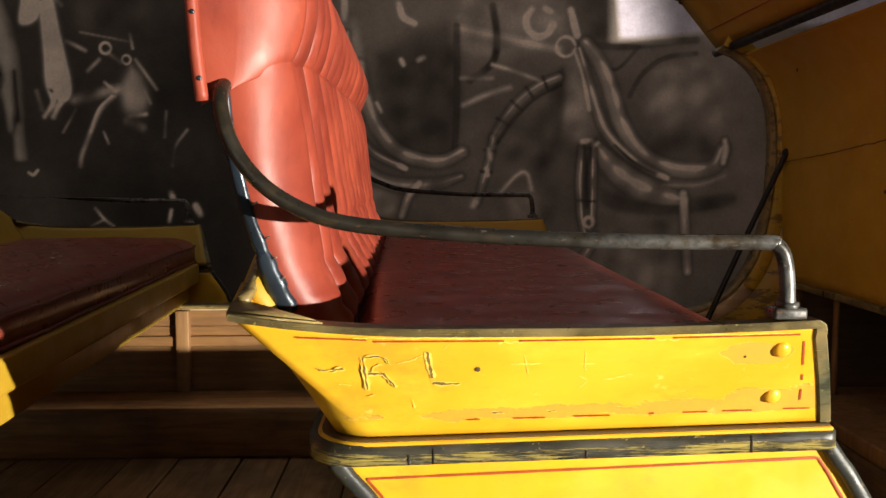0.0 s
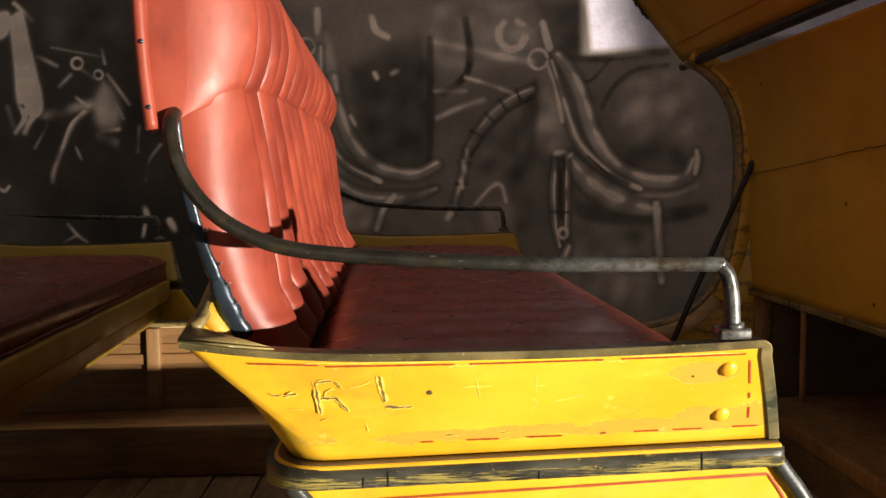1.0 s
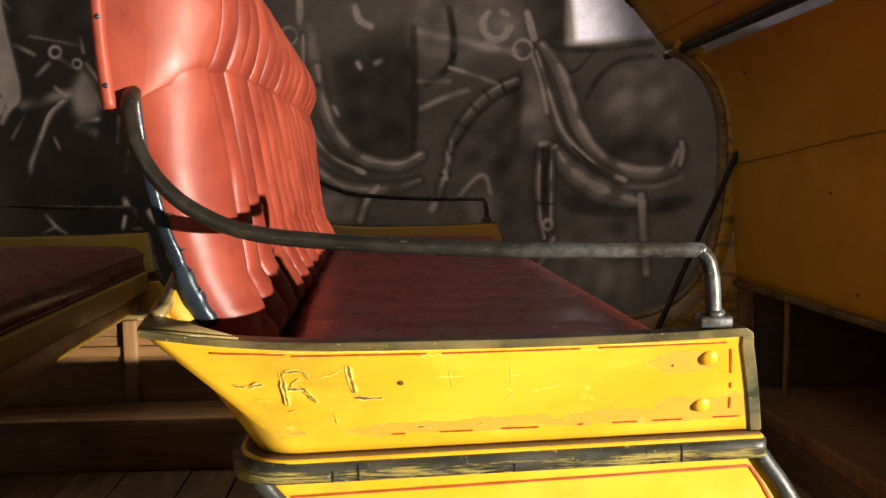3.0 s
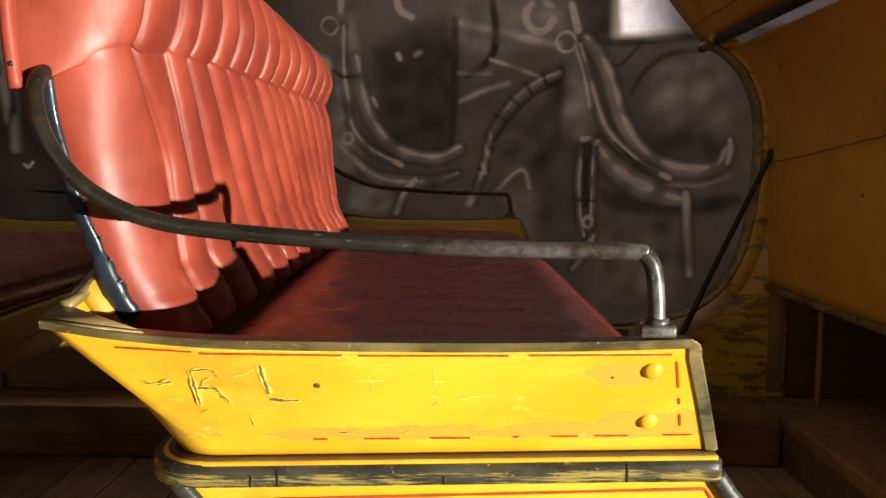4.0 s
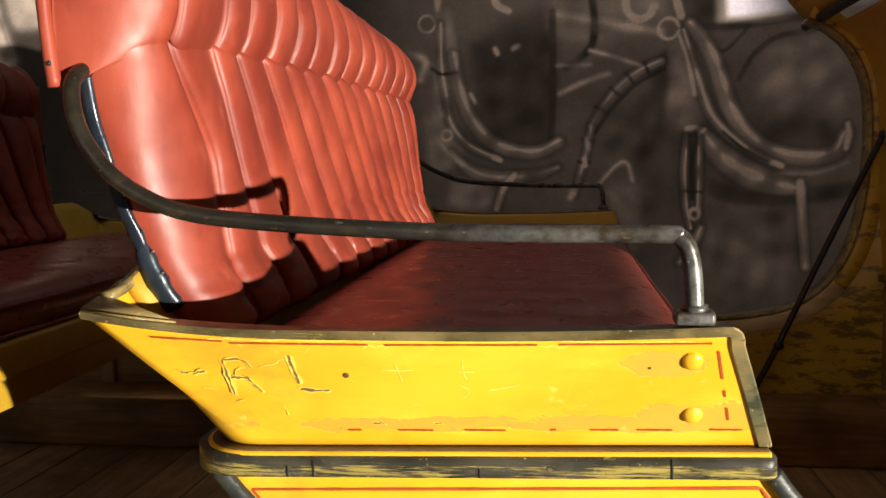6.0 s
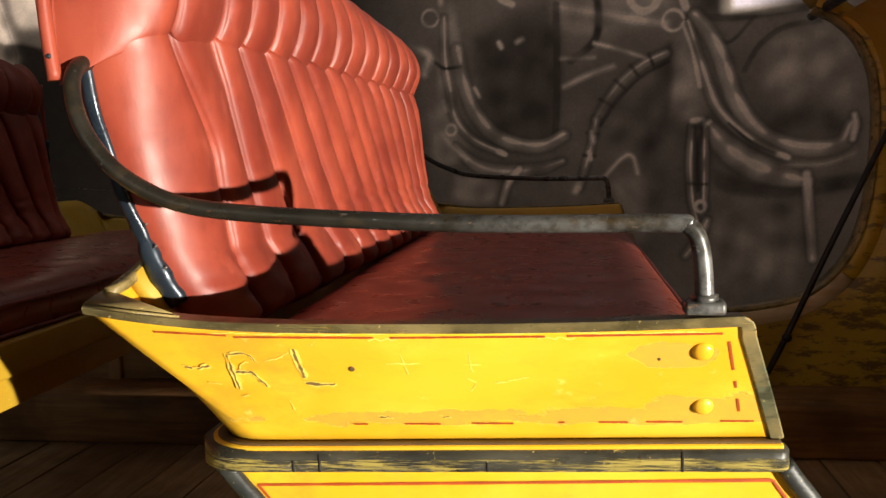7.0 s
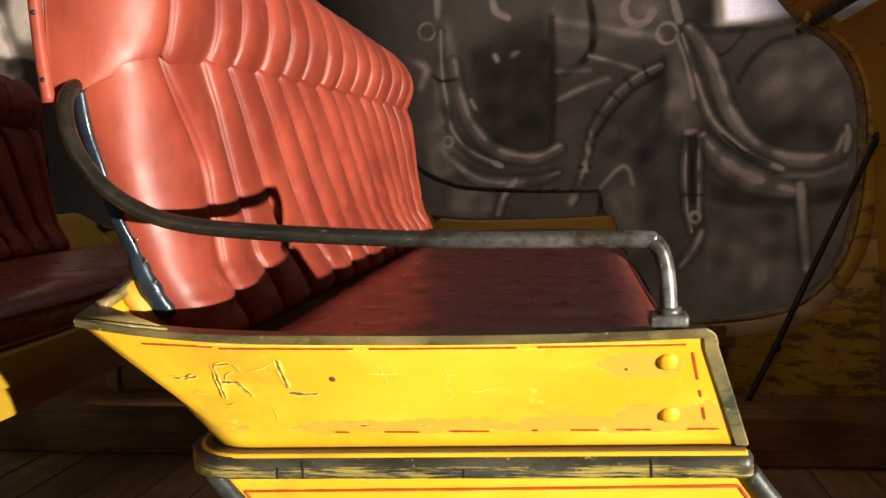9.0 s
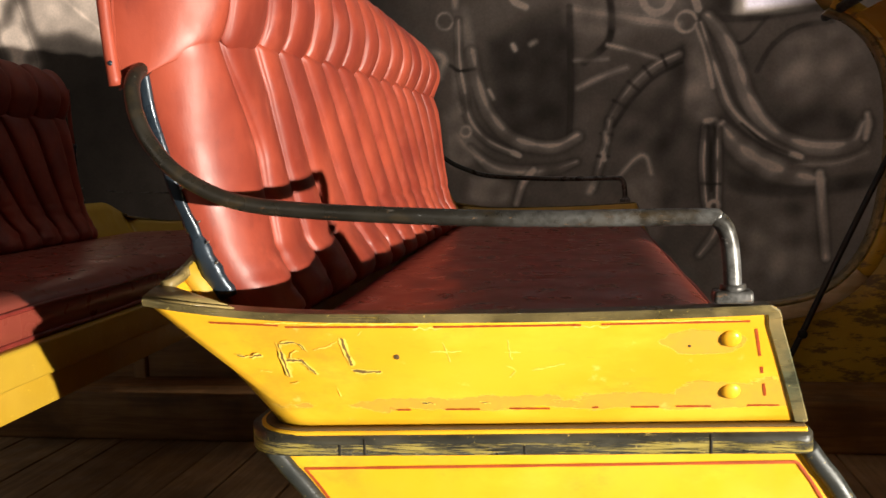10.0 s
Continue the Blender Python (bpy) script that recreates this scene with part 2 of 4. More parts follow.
PLANK = wood("worn plank wood", (0.48, 0.30, 0.15), (0.28, 0.165, 0.08), 1)
RAILWOOD = wood("brown frame wood", (0.36, 0.18, 0.064), (0.19, 0.092, 0.034), 0)
POSTWOOD = wood("brown post wood", (0.40, 0.21, 0.08), (0.22, 0.11, 0.045), 2)
WALL = plaster("plastered wall", (0.20, 0.18, 0.16), (0.13, 0.12, 0.11))
CONCRETE = plaster("concrete floor", (0.24, 0.22, 0.20), (0.15, 0.14, 0.13))
PALEWOOD = wood("pale sill wood", (0.78, 0.60, 0.38), (0.60, 0.43, 0.24), 0)
TAN = black_paint("tan worn paint", 0.60, (0.20, 0.145, 0.055), (0.40, 0.29, 0.11))
PRINT = print_paint("printed mural")

# ---- mesh helpers ----


def thing(name, at, label, category, group="", kind=""):
    ob = new(name)
    ob.location = at
    ob.empty_display_size = 0.1
    return tagged(ob, label, category, group, kind)


def base_of(parent):
    while parent is not None and parent.parent is not None:
        parent = parent.parent
    return Vector(parent.location) if parent is not None and parent.type == "EMPTY" else Vector((0, 0, 0))


def part(name, bm, material, parent=None, label="", smooth=True):
    """Link a bmesh, built in world places, as one mesh under a thing or a part."""
    bmesh.ops.recalc_face_normals(bm, faces=bm.faces)
    bmesh.ops.translate(bm, verts=bm.verts, vec=-base_of(parent))
    data = bpy.data.meshes.new(name)
    bm.to_mesh(data)
    bm.free()
    data.materials.append(material)
    for p in data.polygons:
        p.use_smooth = smooth
    ob = new(name, data)
    ob.parent = parent
    return tagged(ob, label)


def box(x0, x1, y0, y1, z0, z1, bevel=0.003, bm=None):
    bm = bm or bmesh.new()
    made = bmesh.ops.create_cube(bm, size=1.0)["verts"]
    for v in made:
        v.co = Vector(((x0 + x1) / 2 + v.co.x * (x1 - x0), (y0 + y1) / 2 + v.co.y * (y1 - y0), (z0 + z1) / 2 + v.co.z * (z1 - z0)))
    if bevel:
        edges = list({e for v in made for e in v.link_edges})
        bmesh.ops.bevel(bm, geom=edges, offset=bevel, segments=2, affect="EDGES", profile=0.6)
    return bm


def spline(points, count):
    """Catmull-Rom through the points."""
    p = [Vector(q) for q in points]
    p = [2 * p[0] - p[1]] + p + [2 * p[-1] - p[-2]]
    out, n = [], len(p) - 3
    for k in range(count):
        u = k / (count - 1) * n
        i = min(int(u), n - 1)
        t = u - i
        a, b, c, d = p[i:i + 4]
        out.append(0.5 * (2 * b + (c - a) * t + (2 * a - 5 * b + 4 * c - d) * t * t + (3 * b - a - 3 * c + d) * t ** 3))
    return out


def sweep(path, ring, closed=True, up=Vector((0, 0, 1)), bm=None, taper=None, widen=None):
    """Sweep a ring of (side, up) offsets along a path of places, ends closed."""
    bm = bm or bmesh.new()
    rows = []
    for i, p in enumerate(path):
        d = (path[min(i + 1, len(path) - 1)] - path[max(i - 1, 0)]).normalized()
        side = d.cross(up)
        side = side.normalized() if side.length > 1e-4 else Vector((0, 1, 0))
        top = side.cross(d).normalized()
        k = taper(i) if taper else 1.0
        w = k * widen(i) if widen else k
        rows.append([bm.verts.new(p + side * a * w + top * b * k) for a, b in ring])
    n = len(ring)
    for a, b in zip(rows, rows[1:]):
        for j in range(n if closed else n - 1):
            bm.faces.new((a[j], a[(j + 1) % n], b[(j + 1) % n], b[j]))
    if closed:
        bm.faces.new(rows[0])
        bm.faces.new(rows[-1])
    return bm


def circle(r, n=12, squash=1.0):
    return [(r * math.cos(2 * math.pi * k / n), squash * r * math.sin(2 * math.pi * k / n)) for k in range(n)]


def tube(points, r, count=60, n=14, up=Vector((0, 1, 0))):
    return sweep(spline(points, count), circle(r, n), up=up)


def sheet(rows, bm=None, wrap=False):
    """Faces over a grid of places."""
    bm = bm or bmesh.new()
    grid = [[bm.verts.new(p) for p in row] for row in rows]
    for a, b in zip(grid, grid[1:]):
        for j in range(len(a) - (0 if wrap else 1)):
            k = (j + 1) % len(a)
            bm.faces.new((a[j], a[k], b[k], b[j]))
    return bm


def slab(rows, inward):
    """A grid made thick: the second skin lies at p + inward(p)."""
    bm = bmesh.new()
    outer = [[bm.verts.new(p) for p in row] for row in rows]
    inner = [[bm.verts.new(Vector(p) + inward) for p in row] for row in rows]
    h, w = len(rows), len(rows[0])
    for g in (outer, inner):
        for i in range(h - 1):
            for j in range(w - 1):
                bm.faces.new((g[i][j], g[i][j + 1], g[i + 1][j + 1], g[i + 1][j]))
    rim = [(0, j) for j in range(w)] + [(i, w - 1) for i in range(1, h)] + [(h - 1, j) for j in range(w - 2, -1, -1)] + [(i, 0) for i in range(h - 2, 0, -1)]
    for (a, b), (c, d) in zip(rim, rim[1:] + rim[:1]):
        bm.faces.new((outer[a][b], outer[c][d], inner[c][d], inner[a][b]))
    return bm


def dome(at, r, h, axis, bm=None, n=12):
    """A shallow round head that looks along axis."""
    bm = bm or bmesh.new()
    turn = Vector(axis).to_track_quat("Z", "Y").to_matrix()
    rows = []
    for k in range(6):
        a = k / 5 * math.pi / 2
        rows.append([Vector(at) + turn @ Vector((r * math.cos(a) * math.cos(q), r * math.cos(a) * math.sin(q), h * math.sin(a)))
                     for q in [2 * math.pi * j / n for j in range(n)]])
    rows[-1] = [p * 0.98 + rows[-1][0] * 0.02 for p in rows[-1]]
    return sheet(rows, bm, wrap=True)


def mirrored(bm, mid):
    for v in bm.verts:
        v.co.y = 2 * mid - v.co.y
    return bm


def smooth(a, b, v):
    t = min(1.0, max(0.0, (v - a) / (b - a)))
    return t * t * (3 - 2 * t)

# ---- the hall ----
MURAL_Y = 3.95
INK = 0.250


def hall():
    def shell(name, bm, mat, label):
        return tagged(part(name, bm, mat, None, label, smooth=False), category=name.split("_")[0], kind="structure")
    shell("floor", box(-7, 8, -6, 4.3, -0.2, 0.0, 0), CONCRETE, "grey concrete floor of the exhibition hall")
    # The gap in the roof is unseen, added for the mural's fill lamp.
    roof = bmesh.new()
    for x0, x1, ya, yb in ((-7, -2.0, -6, 4.3), (2.4, 8, -6, 4.3), (-2.0, 2.4, -6, 1.4), (-2.0, 2.4, 3.0, 4.3)):
        box(x0, x1, ya, yb, 4.2, 4.4, 0, roof)
    shell("ceiling", roof, WALL, "plain plastered ceiling with a long opening added for the mural fill")
    shell("wall_north", box(-7, 8, MURAL_Y + 0.03, 4.3, 0.0, 4.2, 0), WALL, "plain plastered wall behind the mural")
    shell("wall_west", box(-7.2, -7, -6, 4.3, 0.0, 4.2, 0), WALL, "plain plastered end wall")
    shell("wall_east", box(8, 8.2, -6, 4.3, 0.0, 4.2, 0), WALL, "plain plastered end wall")
    # The opening is unseen, added to go with the front fill lamp.
    south = bmesh.new()
    for x0, x1, z0, z1 in ((-7, -4.1, 0, 4.2), (0.3, 8, 0, 4.2), (-4.1, 0.3, 3.8, 4.2)):
        box(x0, x1, -5.0, -4.8, z0, z1, 0, south)
    shell("wall_south", south, WALL, "plain plastered wall with a wide opening added for the front fill")


def mural():
    """The printed picture: soft strokes of grey ink on a dark ground."""
    step = 0.0046
    xs = np.concatenate([np.arange(-3.4, -2.62, 0.03), np.arange(-2.6, 1.62, step), np.arange(1.63, 2.91, 0.03)])
    zs = np.concatenate([np.arange(0.7, 1.0, 0.03), np.arange(1.01, 2.46, step), np.arange(2.47, 3.45, 0.03)])
    gx, gz = np.meshgrid(xs, zs)
    rng = np.random.default_rng(4)
    # Ground tone: lighter towards the top, darker towards the left.
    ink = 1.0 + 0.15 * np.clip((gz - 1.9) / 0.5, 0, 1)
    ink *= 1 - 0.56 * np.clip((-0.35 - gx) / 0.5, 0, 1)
    for _ in range(220):
        cx, cz, r = rng.uniform(-3.4, 2.9), rng.uniform(0.7, 2.75), rng.uniform(0.08, 0.40)
        ink += rng.uniform(-0.14, 0.14) * np.exp(-(((gx - cx) / r) ** 2 + ((gz - cz) / (r * rng.uniform(0.5, 1.6))) ** 2))
    # worn, uneven printing that breaks up every stroke
    wear = np.zeros(gx.shape)
    for _ in range(60):
        k, a, ph = rng.uniform(12, 60), rng.uniform(0, 6.28), rng.uniform(0, 6.28)
        wear += np.sin(k * (gx * math.cos(a) + gz * math.sin(a)) + ph)
    wear = wear / 6.0

    def window(points, pad):
        c0, c1 = np.searchsorted(xs, (min(p[0] for p in points) - pad, max(p[0] for p in points) + pad))
        r0, r1 = np.searchsorted(zs, (min(p[1] for p in points) - pad, max(p[1] for p in points) + pad))
        return slice(r0, r1), slice(c0, c1)

    def nearest(points, px, pz):
        best, along, run = np.full(px.shape, 9.0), np.zeros(px.shape), 0.0
        side = np.zeros(px.shape)
        for (ax, az), (bx, bz) in zip(points, points[1:]):
            dx, dz = bx - ax, bz - az
            n2 = max(dx * dx + dz * dz, 1e-9)
            q = np.clip(((px - ax) * dx + (pz - az) * dz) / n2, 0, 1)
            dist = np.hypot(px - ax - q * dx, pz - az - q * dz)
            along = np.where(dist < best, run + q * math.sqrt(n2), along)
            side = np.where(dist < best, np.sign(dx * (pz - az) - dz * (px - ax)), side)
            best = np.minimum(best, dist)
            run += math.sqrt(n2)
        return best, along / max(run, 1e-6), side

    def stroke(points, width, value):
        """A soft brush line whose tone fades and breaks along its way."""
        line = [(p.x, p.y) for p in spline([(x, z, 0) for x, z in points], 7 * len(points))]
        cell = window(line, width + 0.03)
        best, along, _ = nearest(line, gx[cell], gz[cell])
        half = width / 2
        cover = 1 / (1 + np.exp(np.clip((best - half - 0.001) / (half * 0.16 + 0.0012), -30, 30)))
        cover = cover * np.clip(0.85 + 0.30 * wear[cell], 0.2, 1.0) * (0.70 + 0.30 * np.sin(np.pi * np.clip(along, 0.06, 0.94)))
        tone = value ** 1.12 * (1 - 0.25 * (best / half) ** 2 * (best < half)) * (1 + 0.10 * wear[cell])
        ink[cell] = ink[cell] * (1 - cover) + tone * cover

    def blot(points, value, soft):
        """A soft-edged patch of one tone."""
        line = [(p.x, p.y) for p in spline([(x, z, 0) for x, z in points + points[:1]], 6 * len(points) + 1)]
        cell = window(line, soft * 3)
        px, pz = gx[cell], gz[cell]
        inside = np.zeros(px.shape, dtype=bool)
        for (ax, az), (bx, bz) in zip(line, line[1:]):
            if az != bz:
                inside ^= ((az > pz) != (bz > pz)) & (px < (bx - ax) * (pz - az) / (bz - az) + ax)
        best, _, _ = nearest(line, px, pz)
        cover = 1 / (1 + np.exp(np.clip(np.where(inside, -best, best) / soft * 3, -30, 30)))
        ink[cell] = ink[cell] * (1 - cover) + value ** 1.25 * cover * (1 + 0.10 * wear[cell]) * (0.85 + 0.15 * ink[cell])

    def roll(points, width, tone, shine, lean=0.35, end=0.5):
        """A stuffed leather roll: round shading, a broken sheen along one side, a dark edge."""
        line = [(p.x, p.y) for p in spline([(x, z, 0) for x, z in points], 8 * len(points))]
        cell = window(line, width + 0.05)
        best, along, side = nearest(line, gx[cell], gz[cell])
        half = width / 2 * (end + (1 - end) * np.sin(np.pi * np.clip(0.10 + 0.80 * along, 0, 1)))
        u = np.clip(best / half, 0, 1.3) * side
        rim = np.exp(-np.clip(best - half, 0, 1) / 0.010) * (best > half * 0.9)
        ink[cell] *= 1 - 0.15 * rim
        cover = 1 / (1 + np.exp(np.clip((best - half) / 0.0045, -30, 30)))
        sheen = 1.35 * shine * np.exp(-((u - lean) / 0.24) ** 2) * np.clip(0.80 + 0.75 * wear[cell], 0.10, 1.6)
        body = tone * np.sqrt(np.clip(1 - 0.55 * u * u, 0.12, 1)) * (1 + 0.12 * wear[cell]) + sheen
        ink[cell] = ink[cell] * (1 - cover) + body * cover

    def ring(cx, cz, r, width, value):
        stroke([(cx + r * math.cos(a), cz + r * math.sin(a)) for a in np.linspace(0.2, 6.1, 9)], width, value)

    blot([(0.85, 1.39), (1.20, 1.40), (1.26, 1.09), (0.91, 0.90)], 1.10, 0.050)
    blot([(1.00, 1.20), (1.13, 1.20), (1.15, 1.08), (1.02, 1.07)], 1.45, 0.050)
    blot([(0.45, 1.77), (0.66, 1.90), (0.68, 1.46), (0.53, 1.30), (0.39, 1.44)], 0.85, 0.050)
    blot([(-0.17, 2.09), (0.19, 2.19), (0.19, 1.65), (-0.08, 1.67)], 0.72, 0.050)
    blot([(0.23, 2.36), (0.68, 2.34), (0.68, 2.15), (0.22, 2.09)], 1.25, 0.040)
    blot([(0.69, 2.37), (0.91, 2.36), (0.93, 2.17), (0.72, 2.16)], 0.80, 0.030)
    blot([(0.43, 1.44), (0.53, 1.46), (0.60, 1.26), (0.49, 1.18)], 1.20, 0.040)
    blot([(-0.25, 1.48), (-0.08, 1.47), (-0.10, 1.37), (-0.25, 1.38)], 1.40, 0.030)
    blot([(-0.36, 1.76), (-0.26, 1.76), (-0.20, 1.60), (-0.34, 1.54)], 1.30, 0.030)
    stroke([(0.21, 2.20), (0.40, 2.16), (0.66, 2.11)], 0.033, 2.04)
    stroke([(0.21, 2.25), (0.50, 2.20)], 0.013, 1.40)
    stroke([(0.36, 2.30), (0.38, 2.16), (0.36, 2.05), (0.26, 1.97)], 0.029, 0.45)
    stroke([(0.76, 2.13), (0.95, 2.12), (1.15, 2.14), (1.28, 2.15)], 0.030, 0.62)
    stroke([(0.98, 1.90), (1.04, 2.00), (1.14, 2.07), (1.28, 2.09)], 0.020, 0.62)
    stroke([(0.84, 2.06), (0.92, 2.02), (1.02, 2.12)], 0.012, 0.65)
    stroke([(0.20, 2.21), (0.20, 1.90), (0.19, 1.65)], 0.027, 0.55)
    # the collar over the grey shoulder
    blot([(1.05, 1.83), (1.10, 2.00), (1.26, 2.06), (1.39, 1.98), (1.42, 1.80), (1.33, 1.74), (1.24, 1.80), (1.15, 1.74)], 1.24, 0.045)
    blot([(0.98, 1.72), (1.13, 1.74), (1.24, 1.80), (1.33, 1.73), (1.38, 1.63), (1.20, 1.60), (1.06, 1.65)], 0.88, 0.045)
    blot([(0.86, 1.42), (1.08, 1.42), (1.22, 1.20), (1.20, 1.05), (0.88, 1.05)], 1.12, 0.040)
    blot([(0.86, 1.48), (1.10, 1.42), (1.44, 1.46), (1.44, 1.40), (1.12, 1.36), (0.88, 1.40)], 0.72, 0.020)
    blot([(0.70, 2.05), (0.76, 2.08), (0.84, 1.78), (0.80, 1.70), (0.72, 1.70), (0.67, 1.80)], 1.34, 0.040)
    blot([(0.62, 1.95), (0.68, 2.02), (0.68, 1.80), (0.63, 1.66), (0.60, 1.78)], 0.72, 0.025)
    roll([(0.83, 1.68), (0.90, 1.59), (1.00, 1.51), (1.12, 1.46), (1.24, 1.43)], 0.120, 1.34, 0.60, 0.10, 0.15)
    roll([(0.78, 2.13), (0.83, 2.07), (0.885, 1.96), (0.93, 1.82), (0.99, 1.70), (1.07, 1.62), (1.18, 1.575), (1.30, 1.565), (1.38, 1.59), (1.415, 1.66)], 0.078, 1.42, 1.05, 0.30, 0.75)
    roll([(0.75, 2.11), (0.79, 1.98), (0.83, 1.85), (0.87, 1.75), (0.95, 1.66), (1.05, 1.585), (1.15, 1.535)], 0.048, 1.25, 1.55, 0.15, 0.55)
    stroke([(0.92, 1.68), (1.01, 1.60), (1.13, 1.54)], 0.012, 0.50)
    stroke([(0.73, 2.10), (0.77, 1.98), (0.80, 1.84)], 0.011, 2.90)
    stroke([(1.12, 1.545), (1.16, 1.530)], 0.018, 3.20)
    roll([(1.415, 1.60), (1.425, 1.66), (1.420, 1.70)], 0.034, 1.9, 0.8, 0.0, 0.8)
    stroke([(1.14, 1.50), (1.30, 1.50), (1.42, 1.54)], 0.016, 1.55)
    roll([(1.235, 1.46), (1.245, 1.32), (1.262, 1.10)], 0.044, 1.75, 0.55, 0.0, 0.85)
    # straps that hang from the buckle
    roll([(0.765, 1.67), (0.757, 1.52), (0.765, 1.36), (0.785, 1.27)], 0.034, 1.15, 1.10, 0.3, 0.7)
    roll([(0.822, 1.66), (0.822, 1.48), (0.820, 1.32)], 0.032, 1.15, 1.25, -0.3, 0.7)
    stroke([(0.792, 1.64), (0.790, 1.50), (0.793, 1.40)], 0.014, 0.45)
    roll([(0.83, 1.27), (0.80, 1.20), (0.74, 1.12)], 0.044, 1.35, 0.80, 0.0, 0.7)
    stroke([(0.75, 1.43), (0.83, 1.425)], 0.010, 0.50)
    stroke([(0.77, 1.695), (0.81, 1.700)], 0.018, 3.30)
    stroke([(0.82, 1.675), (0.84, 1.690)], 0.015, 3.50)
    stroke([(0.77, 1.670), (0.80, 1.665)], 0.016, 0.35)
    ring(0.803, 1.330, 0.022, 0.012, 2.60)
    # the linked strap between the collars
    roll([(0.66, 1.985), (0.57, 1.945), (0.49, 1.885), (0.42, 1.800), (0.365, 1.715)], 0.046, 1.30, 1.25, -0.25, 0.75)
    roll([(0.365, 1.715), (0.345, 1.61), (0.32, 1.52), (0.29, 1.42)], 0.036, 1.35, 1.00, 0.0, 0.8)
    for x, z, dx, dz in ((0.60, 1.955, 0.012, 0.030), (0.53, 1.915, 0.018, 0.026), (0.47, 1.858, 0.024, 0.022), (0.41, 1.785, 0.028, 0.016), (0.35, 1.655, 0.026, 0.004), (0.335, 1.560, 0.024, 0.002)):
        stroke([(x - dx, z + dz), (x + dx, z - dz)], 0.011, 0.45)
    stroke([(0.67, 1.95), (0.55, 1.885), (0.45, 1.785), (0.385, 1.690)], 0.012, 0.40)
    stroke([(0.345, 1.66), (0.352, 1.62)], 0.018, 3.30)
    stroke([(0.335, 1.575), (0.340, 1.545)], 0.014, 3.00)
    stroke([(0.285, 1.45), (0.275, 1.41)], 0.028, 2.30)
    blot([(0.42, 1.72), (0.60, 1.90), (0.62, 1.60), (0.50, 1.42), (0.40, 1.52)], 0.95, 0.050)
    stroke([(0.40, 1.47), (0.48, 1.55), (0.52, 1.55), (0.54, 1.48)], 0.016, 1.75)
    # the second collar
    blot([(-0.31, 2.22), (-0.24, 2.22), (-0.22, 1.95), (-0.25, 1.74), (-0.33, 1.72), (-0.32, 1.95)], 1.35, 0.020)
    roll([(-0.25, 1.62), (-0.17, 1.54), (-0.06, 1.50), (0.10, 1.505), (0.22, 1.54)], 0.070, 1.15, 0.35, 0.1, 0.15)
    roll([(-0.235, 2.04), (-0.210, 1.90), (-0.165, 1.77), (-0.08, 1.665), (0.03, 1.615), (0.14, 1.610), (0.225, 1.65)], 0.066, 1.35, 1.00, 0.25, 0.75)
    roll([(-0.29, 2.18), (-0.29, 2.00), (-0.27, 1.86), (-0.25, 1.74), (-0.17, 1.645), (-0.04, 1.580)], 0.042, 1.20, 1.35, 0.15, 0.6)
    stroke([(-0.06, 1.590), (-0.03, 1.575)], 0.015, 2.80)
    stroke([(-0.33, 1.985), (-0.29, 1.960), (-0.22, 1.965)], 0.012, 0.45)
    roll([(0.03, 1.51), (-0.02, 1.45), (-0.05, 1.36)], 0.036, 1.7, 0.6, 0.0, 0.8)
    stroke([(-0.31, 1.68), (-0.27, 1.62), (-0.20, 1.56)], 0.020, 1.90)
    stroke([(0.36, 2.04), (0.46, 2.01), (0.57, 1.97)], 0.015, 1.90)
    stroke([(0.22, 1.98), (0.36, 1.98)], 0.015, 1.50)
    stroke([(0.23, 1.86), (0.32, 1.90), (0.44, 1.94)], 0.022, 1.70)
    stroke([(0.71, 2.28), (0.74, 2.17)], 0.024, 2.80)
    stroke([(-0.30, 2.34), (-0.30, 2.24)], 0.022, 2.40)
    stroke([(-0.06, 2.31), (-0.04, 2.25), (0.01, 2.22)], 0.020, 3.20)
    stroke([(-0.05, 2.06), (-0.04, 2.04)], 0.017, 3.00)
    stroke([(0.03, 2.06), (0.05, 2.07)], 0.020, 3.20)
    stroke([(-0.16, 1.87), (-0.14, 1.83)], 0.013, 2.20)
    stroke([(-0.30, 1.82), (-0.29, 1.78)], 0.022, 2.20)
    stroke([(-0.44, 2.07), (-0.36, 2.02), (-0.38, 1.94)], 0.031, 1.92)
    stroke([(0.535, 2.285), (0.512, 2.245), (0.520, 2.195), (0.560, 2.165), (0.605, 2.175), (0.630, 2.215)], 0.022, 3.00)
    stroke([(0.595, 2.290), (0.620, 2.275)], 0.018, 2.60)
    ring(0.69, 2.12, 0.043, 0.0095, 2.80)
    ring(-0.35, 2.18, 0.036, 0.008, 2.50)
    ring(-0.27, 1.69, 0.023, 0.010, 2.40)
    blot([(-1.72, 2.32), (-1.65, 2.33), (-1.66, 2.24), (-1.73, 2.22)], 2.90, 0.015)
    blot([(-1.64, 2.31), (-1.59, 2.33), (-1.57, 2.23), (-1.54, 2.07), (-1.52, 1.93), (-1.55, 1.88), (-1.62, 1.93), (-1.63, 2.07)], 2.90, 0.015)
    blot([(-1.25, 2.03), (-1.29, 1.94), (-1.28, 1.84), (-1.22, 1.82), (-1.18, 1.88), (-1.21, 1.98)], 1.60, 0.030)
    blot([(-1.14, 2.41), (-1.46, 2.41), (-1.47, 2.19), (-1.16, 2.19)], 0.70, 0.060)
    stroke([(-1.61, 1.92), (-1.60, 1.87), (-1.64, 1.81)], 0.018, 2.80)
    stroke([(-1.56, 1.88), (-1.58, 1.85), (-1.60, 1.81)], 0.021, 2.60)
    stroke([(-1.62, 2.37), (-1.55, 2.30)], 0.018, 2.40)
